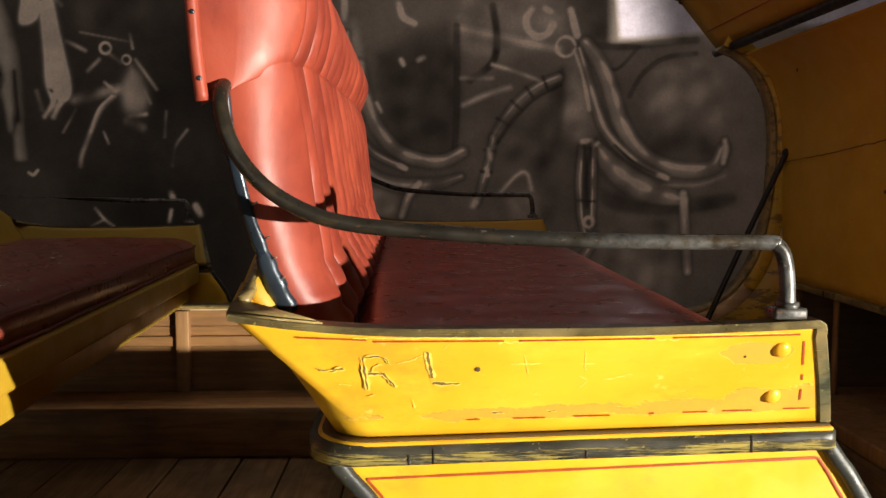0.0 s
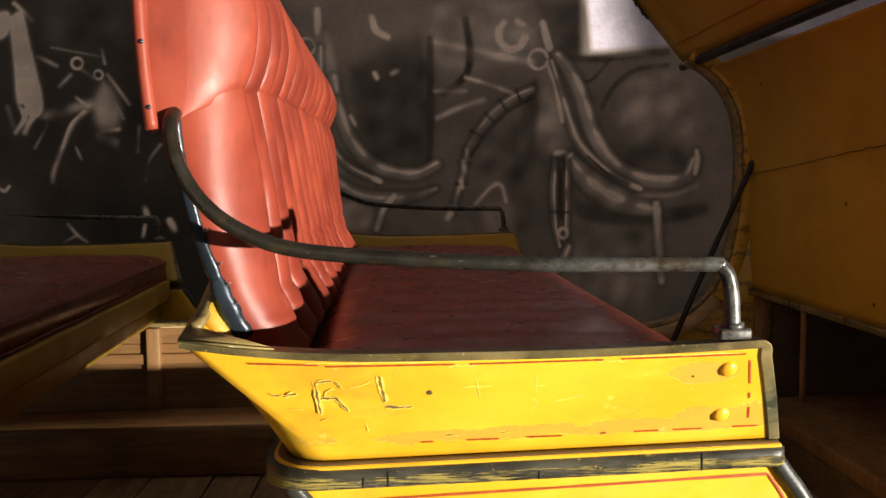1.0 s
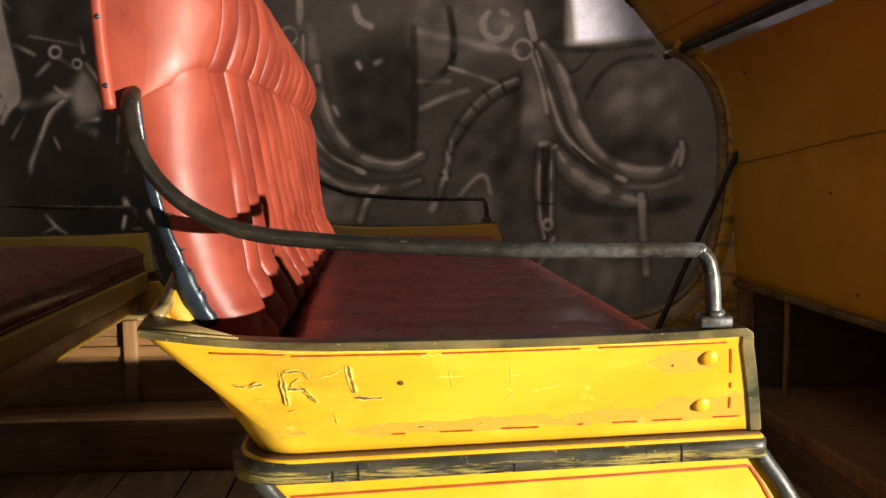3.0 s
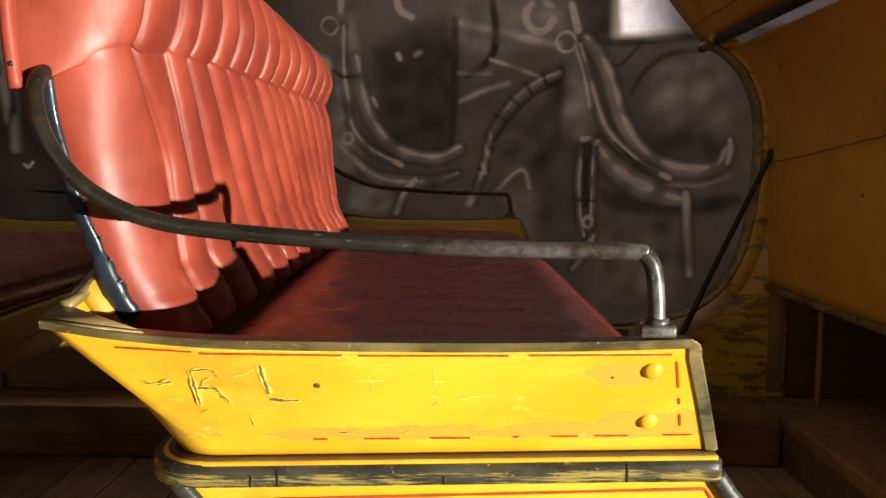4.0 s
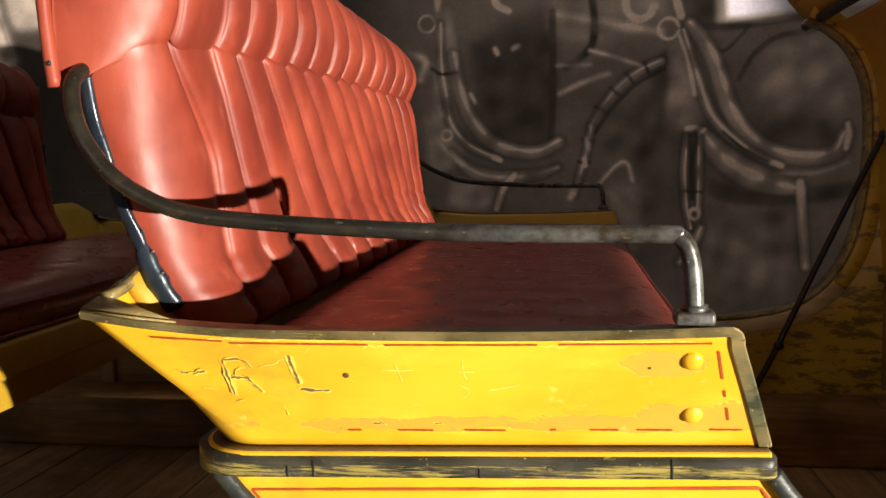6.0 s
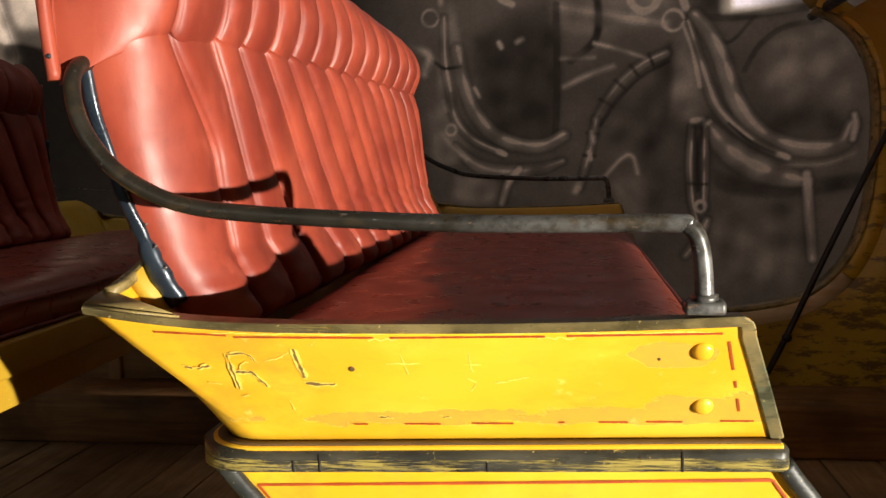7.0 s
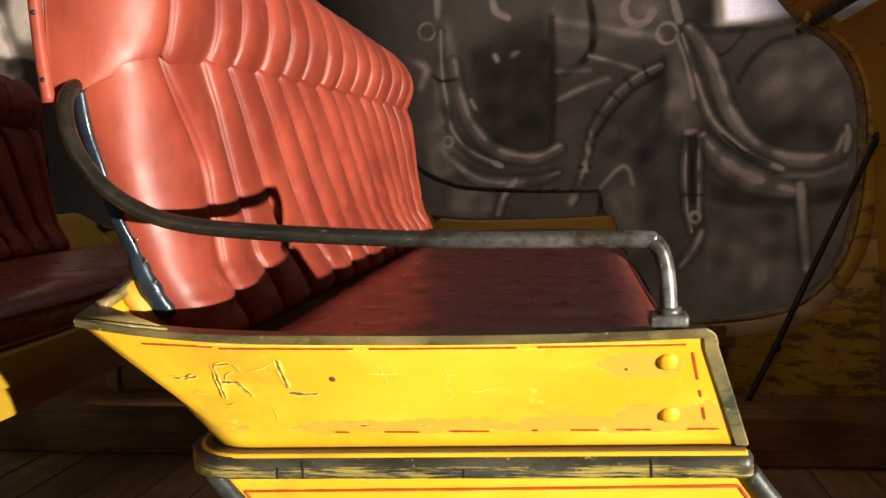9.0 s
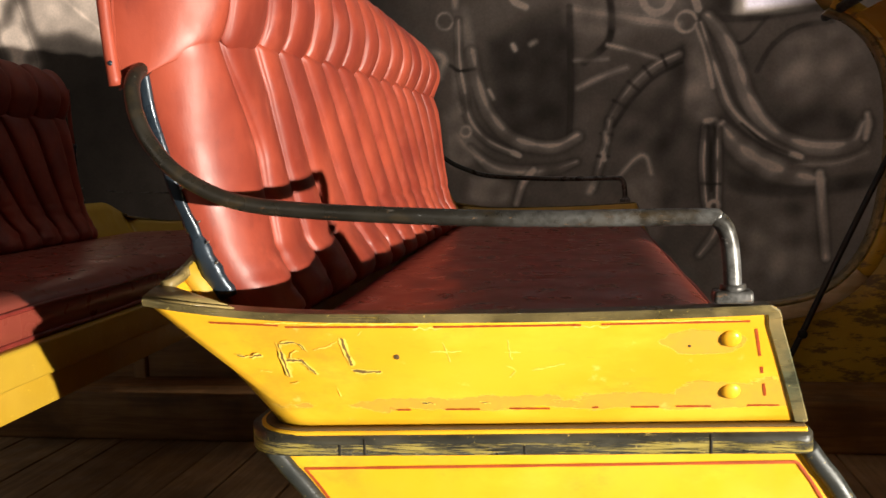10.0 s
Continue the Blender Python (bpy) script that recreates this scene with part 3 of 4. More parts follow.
    stroke([(-1.61, 1.93), (-1.60, 1.92)], 0.018, 0.50)
    stroke([(-1.67, 1.92), (-1.65, 1.84)], 0.018, 1.60)
    stroke([(-1.53, 2.14), (-1.45, 2.10)], 0.015, 1.80)
    stroke([(-1.47, 2.18), (-1.26, 2.14)], 0.007, 1.30)
    stroke([(-1.25, 2.17), (-1.24, 2.11)], 0.010, 2.40)
    stroke([(-1.35, 2.09), (-1.30, 2.05)], 0.015, 2.00)
    stroke([(-1.39, 2.06), (-1.44, 2.01)], 0.015, 1.70)
    stroke([(-1.23, 2.06), (-1.14, 1.93)], 0.013, 1.50)
    stroke([(-1.20, 1.93), (-1.17, 1.87)], 0.013, 1.50)
    stroke([(-1.50, 1.88), (-1.41, 1.91), (-1.31, 1.93)], 0.041, 1.62)
    stroke([(-1.37, 1.96), (-1.32, 1.92)], 0.010, 2.00)
    stroke([(-1.33, 1.90), (-1.39, 1.84), (-1.44, 1.74), (-1.48, 1.64), (-1.49, 1.59)], 0.018, 1.70)
    stroke([(-1.34, 1.90), (-1.40, 1.84), (-1.44, 1.74)], 0.007, 2.60)
    stroke([(-1.26, 1.81), (-1.19, 1.82)], 0.015, 2.20)
    stroke([(-1.27, 1.79), (-1.21, 1.76)], 0.034, 1.68)
    stroke([(-1.38, 1.74), (-1.36, 1.69)], 0.008, 1.70)
    stroke([(-1.50, 1.84), (-1.56, 1.74)], 0.010, 1.40)
    stroke([(-1.10, 1.83), (-1.11, 1.72)], 0.011, 1.40)
    stroke([(-1.01, 1.75), (-1.06, 1.68), (-1.08, 1.59)], 0.011, 1.60)
    stroke([(-1.09, 1.47), (-1.08, 1.44)], 0.021, 2.80)
    stroke([(-1.09, 1.39), (-1.10, 1.34)], 0.013, 2.40)
    stroke([(-0.98, 1.41), (-0.96, 1.37)], 0.024, 2.80)
    stroke([(-1.43, 1.40), (-1.39, 1.35), (-1.35, 1.32)], 0.011, 2.20)
    stroke([(-1.39, 1.35), (-1.45, 1.32)], 0.009, 2.00)
    stroke([(-1.72, 1.56), (-1.70, 1.55), (-1.68, 1.57)], 0.009, 2.80)
    ring(-1.36, 2.11, 0.024, 0.008, 2.80)
    ring(-1.27, 2.06, 0.019, 0.007, 2.50)
    # White strip at the far left; the lit patch beside it is inked in.
    stroke([(-2.62, 2.62), (-2.50, 2.35), (-2.42, 2.10)], 0.16, 2.4)
    blot([(-2.38, 2.62), (-2.34, 2.26), (-2.16, 2.24), (-1.96, 2.20), (-1.98, 2.62)], 1.55, 0.035)
    stroke([(-2.24, 2.44), (-2.08, 2.30), (-1.93, 2.18)], 0.012, 2.1)
    # Pale printed sky, cut along the edges of the patch the beam lights.
    pale_part = np.clip((gz - (2.14 + 0.07 * (gx - 0.94))) / 0.03, 0, 1) * np.clip((gx - 0.92 + 0.10 * (gz - 2.15)) / 0.03, 0, 1)
    # Unseen pale band higher up, added for the glossy cushion to mirror.
    pale_part = np.maximum(pale_part, np.clip((gz - 2.47) / 0.15, 0, 1) * np.clip((gx + 0.4) / 0.5, 0, 1))
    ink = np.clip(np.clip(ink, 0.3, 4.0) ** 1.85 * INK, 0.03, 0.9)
    ink = ink * (1 - pale_part) + 0.60 * pale_part * (1 + 0.05 * wear)
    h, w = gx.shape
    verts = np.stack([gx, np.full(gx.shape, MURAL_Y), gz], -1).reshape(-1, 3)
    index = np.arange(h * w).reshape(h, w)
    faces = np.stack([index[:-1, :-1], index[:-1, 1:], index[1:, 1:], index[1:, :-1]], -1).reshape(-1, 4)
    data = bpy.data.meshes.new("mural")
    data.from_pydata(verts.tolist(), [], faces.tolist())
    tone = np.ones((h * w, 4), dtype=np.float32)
    pale = pale_part.reshape(-1, 1)
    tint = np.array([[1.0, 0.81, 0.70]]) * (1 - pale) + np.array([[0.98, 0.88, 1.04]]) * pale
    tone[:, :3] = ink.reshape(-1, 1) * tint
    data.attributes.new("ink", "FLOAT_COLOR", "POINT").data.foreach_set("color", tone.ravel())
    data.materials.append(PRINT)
    ob = new("mural", data)
    frame_bm = bmesh.new()
    box(-3.4, 2.9, MURAL_Y + 0.004, MURAL_Y + 0.03, 0.7, 3.42, 0, frame_bm)
    part("backing_board", frame_bm, WALL, ob, smooth=False)
    return tagged(ob, "dark monochrome printed mural of leather harness on a wall", "mural")


# ---- the benches ----
MID = 1.61          # the carriage's middle line


def rim_z(x):
    return 1.414 + 0.016 * (max(0.0, 0.05 - x) / 0.175) ** 2 + 0.006 * (max(0.0, x - 0.15) / 0.24) ** 2


def low_z(x):
    return 1.301 + 0.028 * x


LOW_Y, TOP_Y = 0.790, 0.727


def side_rows(rows=14, cols=56):
    """Outer skin of the flared side: it turns round the rear corner like a cone."""
    out = []
    for i in range(rows):
        v = i / (rows - 1)
        row = []
        for j in range(cols):
            s = j / (cols - 1)
            if s < 0.80:
                k = s / 0.80
                top = Vector((0.392 - k * 0.514, TOP_Y, 0))
                low = Vector((0.426 - k * 0.424, LOW_Y, 0))
            else:
                a = (s - 0.80) / 0.20 * math.pi / 2
                top = Vector((-0.122, TOP_Y + 0.065 * (s - 0.80) / 0.20, 0))
                low = Vector((0.002 - 0.045 * math.sin(a), LOW_Y + 0.045 * (1 - math.cos(a)), 0))
            p = low.lerp(top, v)
            p.y -= 0.003 * math.sin(math.pi * v)
            lift = 0.018 * max(0.0, (s - 0.80) / 0.20)
            p.z = low_z(low.x) + (rim_z(top.x) + lift - low_z(low.x)) * v
            row.append(p)
        out.append(row)
    return out


def on_side(x, z):
    """A place on the near side's outer skin."""
    v = (z - low_z(x)) / (rim_z(x) - low_z(x))
    return Vector((x, LOW_Y + (TOP_Y - LOW_Y) * v - 0.003 * math.sin(math.pi * max(0, min(1, v))), z))


def ribbon(points, width, lift=0.0006, place=on_side, ragged=0.35):
    """A thin painted line over the side."""
    bm = bmesh.new()
    line = spline([(x, z, 0) for x, z in points], max(8, 8 * len(points)))
    rows = []
    for i, p in enumerate(line):
        d = (line[min(i + 1, len(line) - 1)] - line[max(i - 1, 0)]).normalized()
        n = Vector((-d.y, d.x))
        w = width / 2 * max(0.15, 1.0 + ragged * noise.noise(Vector((p.x * 230, p.y * 230, 3.3))))
        if ragged > 1:
            p = p + Vector((noise.noise(Vector((p.x * 300, p.y * 300, 7))), noise.noise(Vector((p.x * 300, p.y * 300, 9))), 0)) * 0.0011
        rows.append([place(p.x + n.x * w * k, p.y + n.y * w * k) + Vector((0, -lift - (0.0001 if k == 0 else 0), 0)) for k in (-1, 0, 1)])
    return sheet(rows, bm)


def side_panel(bench, far):
    flip = (lambda bm: mirrored(bm, MID)) if far else (lambda bm: bm)
    # The far board is yellow too; its darker ochre holds the shade there.
    panel = part("side_panel", flip(slab(side_rows(), Vector((-0.004, 0.018, 0.0)))), OCHRE_AND_SHADE if far else YELLOW, bench, "flared yellow side board with worn chipped paint")
    # cap rail of rubbed black paint, turning down round the front edge
    broad = lambda i: 0.72 + 0.20 * smooth(0, 18, i) + 0.16 * smooth(40, 44, i)
    line = [on_side(-0.1215 + 0.4995 * k / 40, rim_z(-0.1215 + 0.4995 * k / 40) + 0.0020 + 0.0018 * smooth(0, 12, k) - 0.005 * broad(k)) for k in range(41)]
    low_end = low_z(0.426) + 0.002
    line += [on_side(0.3870, 1.4190), on_side(0.3902, 1.4166), on_side(0.3917, 1.4122)]
    line += [on_side(0.3922 + 0.0325 * k / 8, 1.4070 + (low_end - 1.4070) * k / 8) for k in range(9)]
    ring = [(0.0035, -0.0135), (0.0126, -0.0078), (0.0050, 0.0016), (0.0042, 0.0026), (-0.0040, 0.0026), (-0.0050, 0.0014)]
    part("cap_rail", flip(sweep(line[:44], ring, up=Vector((0, -0.87, -0.5)), widen=broad)), RUBBED, panel, "black cap rail rubbed through to yellow", smooth=False)
    part("front_strip", flip(sweep(line[43:], ring, up=Vector((0, -0.87, -0.5)), widen=lambda i: 1.08)), STRIP, panel, "black front edge strip with flaked paint", smooth=False)
    corner = bmesh.new()
    z = rim_z(-0.122) + 0.0032
    tri = [(-0.1232, 0.7275, 0.0), (-0.040, 0.7290, -0.0095), (-0.070, 0.7410, -0.0060), (-0.106, 0.757, 0.004), (-0.1235, 0.757, 0.006)]
    lower = [corner.verts.new((x, y, z - 0.007 + d)) for x, y, d in tri]
    upper = [corner.verts.new((x, y, z + d)) for x, y, d in tri]
    corner.faces.new(lower), corner.faces.new(upper)
    for i in range(5):
        corner.faces.new((lower[i], lower[(i + 1) % 5], upper[(i + 1) % 5], upper[i]))
    bmesh.ops.bevel(corner, geom=corner.edges[:], offset=0.0014, segments=2, affect="EDGES")
    part("corner_block", flip(corner), TAN, panel, "worn tan corner block of the cap rail")
    for x, z in ((0.361, 1.394), (0.365, 1.345)):
        at = on_side(x, z)
        part("coach_bolt", flip(dome(at + Vector((0, -0.0005, 0)), 0.0080, 0.0042, (0, -1, -0.35))), YELLOW_LOW, panel, "round coach bolt head painted yellow")
    if far:
        return panel
    # red lining, broken by wear
    for x0, x1, za, zb in ((-0.065, -0.004, 1.4085, 1.406), (0.002, 0.115, 1.4045, 1.4045), (0.128, 0.246, 1.4045, 1.4060), (0.262, 0.374, 1.4065, 1.4085)):
        part("red_line", ribbon([(x0, za), ((x0 + x1) / 2, (za + zb) / 2), (x1, zb)], 0.0017), LINE, panel, "thin red lining")
    for z0, z1 in ((1.402, 1.378), (1.368, 1.362), (1.352, 1.340)):
        k = lambda z: 0.379 + (1.402 - z) * 0.22
        part("red_line", ribbon([(k(z0), z0), (k(z1), z1)], 0.0022), LINE, panel)
    for x0, x1 in ((0.085, 0.097), (0.128, 0.158), (0.184, 0.218), (0.254, 0.259), (0.286, 0.309), (0.323, 0.351), (0.380, 0.405)):
        z = low_z(x0) + 0.0185
        part("red_line", ribbon([(x0, z), (x1, z + 0.0004)], 0.0018), LINE, panel)
    # initials cut into the paint
    cuts = (("letter_r_cut", ([(-0.008, 1.389), (-0.0068, 1.374), (-0.005, 1.356)], [(-0.006, 1.389), (0.005, 1.390), (0.012, 1.387), (0.015, 1.382)],
                              [(-0.005, 1.372), (0.004, 1.373), (0.011, 1.372)], [(0.010, 1.372), (0.014, 1.367), (0.0195, 1.3595)]), 0.0016),
            ("letter_l_cut", ([(0.048, 1.394), (0.050, 1.383), (0.0525, 1.368)], [(0.0480, 1.390), (0.0515, 1.380), (0.0530, 1.371)], [(0.053, 1.363), (0.062, 1.362), (0.077, 1.3622)]), 0.0017),
            ("gouge", ([(-0.047, 1.377), (-0.041, 1.3755)], [(-0.037, 1.375), (-0.026, 1.378)]), 0.0011),
            ("gouge", ([(0.108, 1.330), (0.118, 1.3295)], [(0.160, 1.3315), (0.166, 1.331)]), 0.0012))
    for name, lines, width in cuts:
        for line in lines:
            part(name, ribbon(line, width, 0.0005, on_side, 1.6), CUT, panel, "initial carved through the paint" if name.startswith("letter") else "short dark gouge in the paint")
            for wide, shift in ((1.5, 0.0015), (1.1, -0.0016)):
                part("carved_edge", ribbon([(x + shift, z - shift * 0.5) for x, z in line], width * wide, 0.0003, on_side, 1.6), PALE, panel, "pale broken paint edge of the carving")
    for line in ([(0.122, 1.381), (0.148, 1.382)], [(0.133, 1.391), (0.138, 1.372)], [(0.187, 1.393), (0.189, 1.374)], [(0.184, 1.369), (0.192, 1.364), (0.186, 1.357)],
                 [(0.205, 1.364), (0.232, 1.370)], [(0.183, 1.381), (0.197, 1.3815)], [(0.035, 1.345), (0.037, 1.336)], [(0.009, 1.382), (0.005, 1.382), (0.001, 1.377), (0.002, 1.373)],
                 [(0.062, 1.396), (0.067, 1.401)], [(0.022, 1.383), (0.035, 1.386), (0.044, 1.391)], [(-0.030, 1.362), (-0.020, 1.361)], [(-0.004, 1.349), (0.003, 1.351)]):
        part("scratch", ribbon(line, 0.0009, 0.0002, on_side, 1.4), PALE, panel, "fine pale scratch")
    # old paint ridges beside the lining
    for x0, x1, z in ((-0.020, 0.125, 1.4075), (0.110, 0.135, 1.4030), (0.240, 0.268, 1.4045), (0.150, 0.372, 1.4090)):
        wavy = [(x0 + (x1 - x0) * k / 8, z + 0.0007 * math.sin(k * 2.1 + x0 * 40)) for k in range(9)]
        part("paint_ridge", ribbon(wavy, 0.0010, 0.0003, on_side, 1.2), PALE, panel, "raised ridge of old paint")
    part("nail_hole", dome(on_side(0.093, 1.3765) + Vector((0, -0.0004, 0)), 0.0026, 0.0006, (0, -1, -0.4)), GROOVE, panel, "small dark nail hole")
    part("nail_hole", dome(on_side(0.330, 1.387) + Vector((0, -0.0004, 0)), 0.0013, 0.0004, (0, -1, -0.4)), GROOVE, panel, "small dark nail hole")
    return panel


def corner_path(x_front, x_rear, y_out, r, y_end, drop):
    """Along the side, round the rear corner and on across the back."""
    pts = [Vector((x_front - d, y_out, 0)) for d in (0.0, 0.0012, 0.0035, 0.0070)]
    pts += [Vector((x_front + (x_rear + r - x_front) * k / 30, y_out, 0)) for k in range(1, 31)]
    pts += [Vector((x_rear + r - r * math.sin(a), y_out + r - r * math.cos(a), 0)) for a in [math.pi / 2 * k / 10 for k in range(1, 11)]]
    pts += [Vector((x_rear, y_out + r + (y_end - y_out - r) * k / 6, 0)) for k in range(1, 7)]
    for p in pts:
        p.z = low_z(p.x) - drop
    return pts


def lower_side(bench, far):
    flip = (lambda bm: mirrored(bm, MID)) if far else (lambda bm: bm)
    mould = part("waist_moulding", flip(sweep(corner_path(0.433, -0.052, 0.791, 0.040, 0.90, 0.0120),
                                               [(-0.015, -0.0102), (0.005, -0.0102), (0.0115, -0.0078), (0.0138, -0.0035), (0.0136, -0.0008), (0.0118, 0.0002), (0.0130, 0.0018), (0.0128, 0.0048), (0.0095, 0.0080), (0.002, 0.0096), (-0.015, 0.0096)], taper=lambda i: (0.55, 0.80, 0.94, 0.99)[i] if i < 4 else 1.0)),
                 BANDING, bench, "rounded black waist moulding with chipped paint")
    for x, tall in () if far else ((0.351, 1.0), (0.054, 0.9), (0.031, 0.6), (0.196, 0.5)):
        z = low_z(x) - 0.0120
        part("split", box(x - 0.0010, x + 0.0010, 0.7755, 0.7815, z - 0.010, z - 0.010 + 0.0165 * tall, 0), SPLIT_DARK, mould, "dark split across the moulding")
    part("cove", flip(sweep(corner_path(0.427, -0.044, 0.790, 0.044, 0.90, 0.0016), [(-0.015, -0.0016), (0.003, -0.0016), (0.0042, 0.0), (0.0025, 0.0014), (-0.015, 0.0014)])), YELLOW_LOW, mould, "narrow yellow cove")
    part("joint_line", flip(sweep(corner_path(0.426, -0.043, 0.790, 0.044, 0.88, -0.0006), [(-0.012, -0.0008), (0.0014, -0.0008), (0.0014, 0.0008), (-0.012, 0.0008)])), GROOVE, mould, "dark joint under the side board")
    rear = spline([(-0.040, 1.279, 0), (-0.024, 1.259, 0), (-0.006, 1.238, 0), (0.022, 1.195, 0), (0.042, 1.10, 0), (0.046, 0.86, 0)], 26)
    front = spline([(0.432, 1.290, 0), (0.443, 1.274, 0), (0.456, 1.256, 0), (0.478, 1.212, 0), (0.494, 1.12, 0), (0.496, 0.86, 0)], 26)
    rows = [[Vector((a.x + (b.x - a.x) * k / 30, 0.797 + 0.012 * (1.288 - a.y) / 0.43, a.y + (b.y - a.y) * k / 30)) for k in range(31)] for a, b in zip(rear, front)]
    low = part("lower_side", flip(slab(rows, Vector((0, 0.02, 0)))), YELLOW_LOW, bench, "yellow lower side board with red lining")
    ring = [(-0.008, -0.010), (0.008, -0.010), (0.008, 0.004), (0.004, 0.008), (-0.004, 0.008), (-0.008, 0.004)]
    for line in (rear, front):
        path = [Vector((p.x, 0.797 + 0.012 * (1.288 - p.y) / 0.43, p.y)) for p in line]
        part("edge_strip", flip(sweep(path, ring, up=Vector((0, -1, 0)))), EDGE, low, "black edge strip")
    if not far:
        flat = lambda x, z: Vector((x, 0.797 + 0.012 * (1.288 - z) / 0.43, z))
        part("red_line", ribbon([(-0.009, 1.2595), (0.20, 1.2675), (0.424, 1.2765)], 0.0024, 0.001, flat), LINE, low, "thin red lining")
        part("red_line", ribbon([(-0.009, 1.2595), (0.008, 1.238), (0.034, 1.195), (0.056, 1.10)], 0.0024, 0.001, flat), LINE, low)
        part("red_line", ribbon([(0.424, 1.2765), (0.440, 1.252), (0.460, 1.210), (0.476, 1.12)], 0.0024, 0.001, flat), LINE, low)
    return low


def arm_rail(bench, far):
    flip = (lambda bm: mirrored(bm, MID)) if far else (lambda bm: bm)
    line = [(0.361, 0.730, 1.428), (0.360, 0.730, 1.455), (0.357, 0.730, 1.476), (0.350, 0.730, 1.487), (0.335, 0.730, 1.4895), (0.23, 0.730, 1.4905), (0.142, 0.730, 1.4935), (0.03, 0.730, 1.501),
            (-0.030, 0.730, 1.509), (-0.066, 0.730, 1.523), (-0.094, 0.731, 1.543), (-0.114, 0.732, 1.570), (-0.1245, 0.737, 1.598), (-0.128, 0.749, 1.619), (-0.126, 0.780, 1.634)]
    if far:
        line = [(x - 0.035 * smooth(1.51, 1.57, z), y, z) for x, y, z in line]
    rail = part("arm_rail", flip(tube(line, 0.0068, 110, 14)), ROD, bench, "bent iron arm rail, paint worn off")
    part("rail_foot", flip(box(0.346, 0.375, 0.7195, 0.7425, 1.4235, 1.4335, 0.003)), ROD, rail, "square iron foot plate")
    part("rail_collar", flip(sweep([Vector((0.361, 0.730, 1.432)), Vector((0.361, 0.730, 1.4375))], circle(0.0098, 14), up=Vector((0, 1, 0)))), ROD, rail, "iron collar")


END0, END1 = 0.810, 2.205
FOLDS = 14


def crease(k, z):
    """Where the fold between two pleats lies across the back; the folds drift towards the foot."""
    if k == 0:
        return 0.825 + 0.072 * smooth(1.670, 1.540, z)
    top = 0.842 + 0.074 * k + 0.0019 * k * k + 0.004 * math.sin(k * 2.3)
    return top + 0.15 * math.sin(math.pi * (k + 1) / 15) * (1.68 - max(z, 1.43)) / 0.18



def front_x(z):
    line = ((1.375, -0.030), (1.41, -0.036), (1.46, -0.061), (1.54, -0.072), (1.62, -0.079), (1.668, -0.085))
    for (a, xa), (b, xb) in zip(line, line[1:]):
        if z <= b:
            return xa + (xb - xa) * max(0.0, (z - a)) / (b - a)
    return line[-1][1] - 0.30 * (z - 1.668)


def strap_x(z):
    u = (min(z, 1.64) - 1.425) / 0.215
    return -0.080 - (z - 1.425) * 0.206 - 0.046 * u * (1 - u)


def splay(y, z):
    """The back grows wider towards its top at the open end."""
    return y + 0.004 - (min(z, 1.66) - 1.425) * 0.235 * (1 - 0.75 * smooth(END0, 1.4, y)) - 0.004 * smooth(END0, 1.2, y)


def seam_z(y):
    return 1.661 + 0.050 * max(0.0, (y - 0.84) / 1.36) ** 0.65


def turn_back(y):
    return 0.020 * (y - END0) / (END1 - END0)


def swell(k, u):
    """Height of a pleat over its folds, from 0 to 1; it swells steeply and falls off slowly."""
    if k < 0:
        return (1 - max(0.0, (u - 0.45) / 0.55) ** 1.8)
    if k == FOLDS - 1:
        return math.sin(math.pi / 2 * min(1.0, u / 0.7)) ** 0.6
    return math.sin(math.pi * u ** 0.60) ** 0.55


COLUMNS = [(-1, (j / 30) ** 1.5) for j in range(30)]
COLUMNS += [(k, u) for k in range(FOLDS - 1) for u in (0, 0.012, 0.03, 0.06, 0.10, 0.16, 0.23, 0.31, 0.40, 0.49, 0.58, 0.67, 0.75, 0.82, 0.88, 0.93, 0.965, 0.985)]
COLUMNS += [(FOLDS - 1, 1 - (1 - j / 24) ** 1.5) for j in range(25)]


def across(k, u, z):
    """The place across the back of a column of the pleats."""
    a = crease(k, z) if k >= 0 else splay(END0, z)
    b = crease(k + 1, z) if k < FOLDS - 1 else splay(END1, z)
    return a + (b - a) * u


def backrest(bench):
    rows = []
    for k, u in COLUMNS:
        row = []
        for i in range(64):
            y = across(k, u, 1.372 + 0.30 * i / 63)
            z = 1.372 + (seam_z(y) + 0.007 - 1.372) * i / 63
            y = across(k, u, z)
            d = min(y - splay(END0, z), splay(END1, z) - y)
            wide = 0.7 * (crease(0, z) - splay(END0, z)) if k < 0 else 0.050
            roundness = max(0.0, 1 - (1 - min(1.0, d / wide)) ** 1.9) ** (1 / 1.9)
            foot = smooth(1.372, 1.405, z)
            seam = 1 - smooth(seam_z(y) - 0.006, seam_z(y) + 0.003, z)
            tuft = 1 - 0.22 * math.exp(-((z - 1.490 - 0.004 * math.sin(y * 31)) / 0.006) ** 2) * smooth(1.1, 1.35, y)
            h = swell(k, u) * (1 + 0.10 * noise.noise(Vector((k * 3.1, z * 6, 3.0))))
            wr = noise.noise(Vector((y * 20, z * 9, 1.7))) * 0.0010 + noise.noise(Vector((y * 50, z * 30, 5.1))) * 0.0005
            wr += 0.0045 * (1 - smooth(1.39, 1.50, z)) * noise.noise(Vector((y * 34, z * 95, 9.3)))
            near_fold = 0.004 * math.exp(-((z - 1.412 - 0.2 * (y - 0.84)) / 0.006) ** 2) * (1 - smooth(0.86, 0.92, y))
            bulge = 0.0150 * h * (0.55 + 0.45 * seam) * (0.35 + 0.65 * foot) * tuft + wr - near_fold
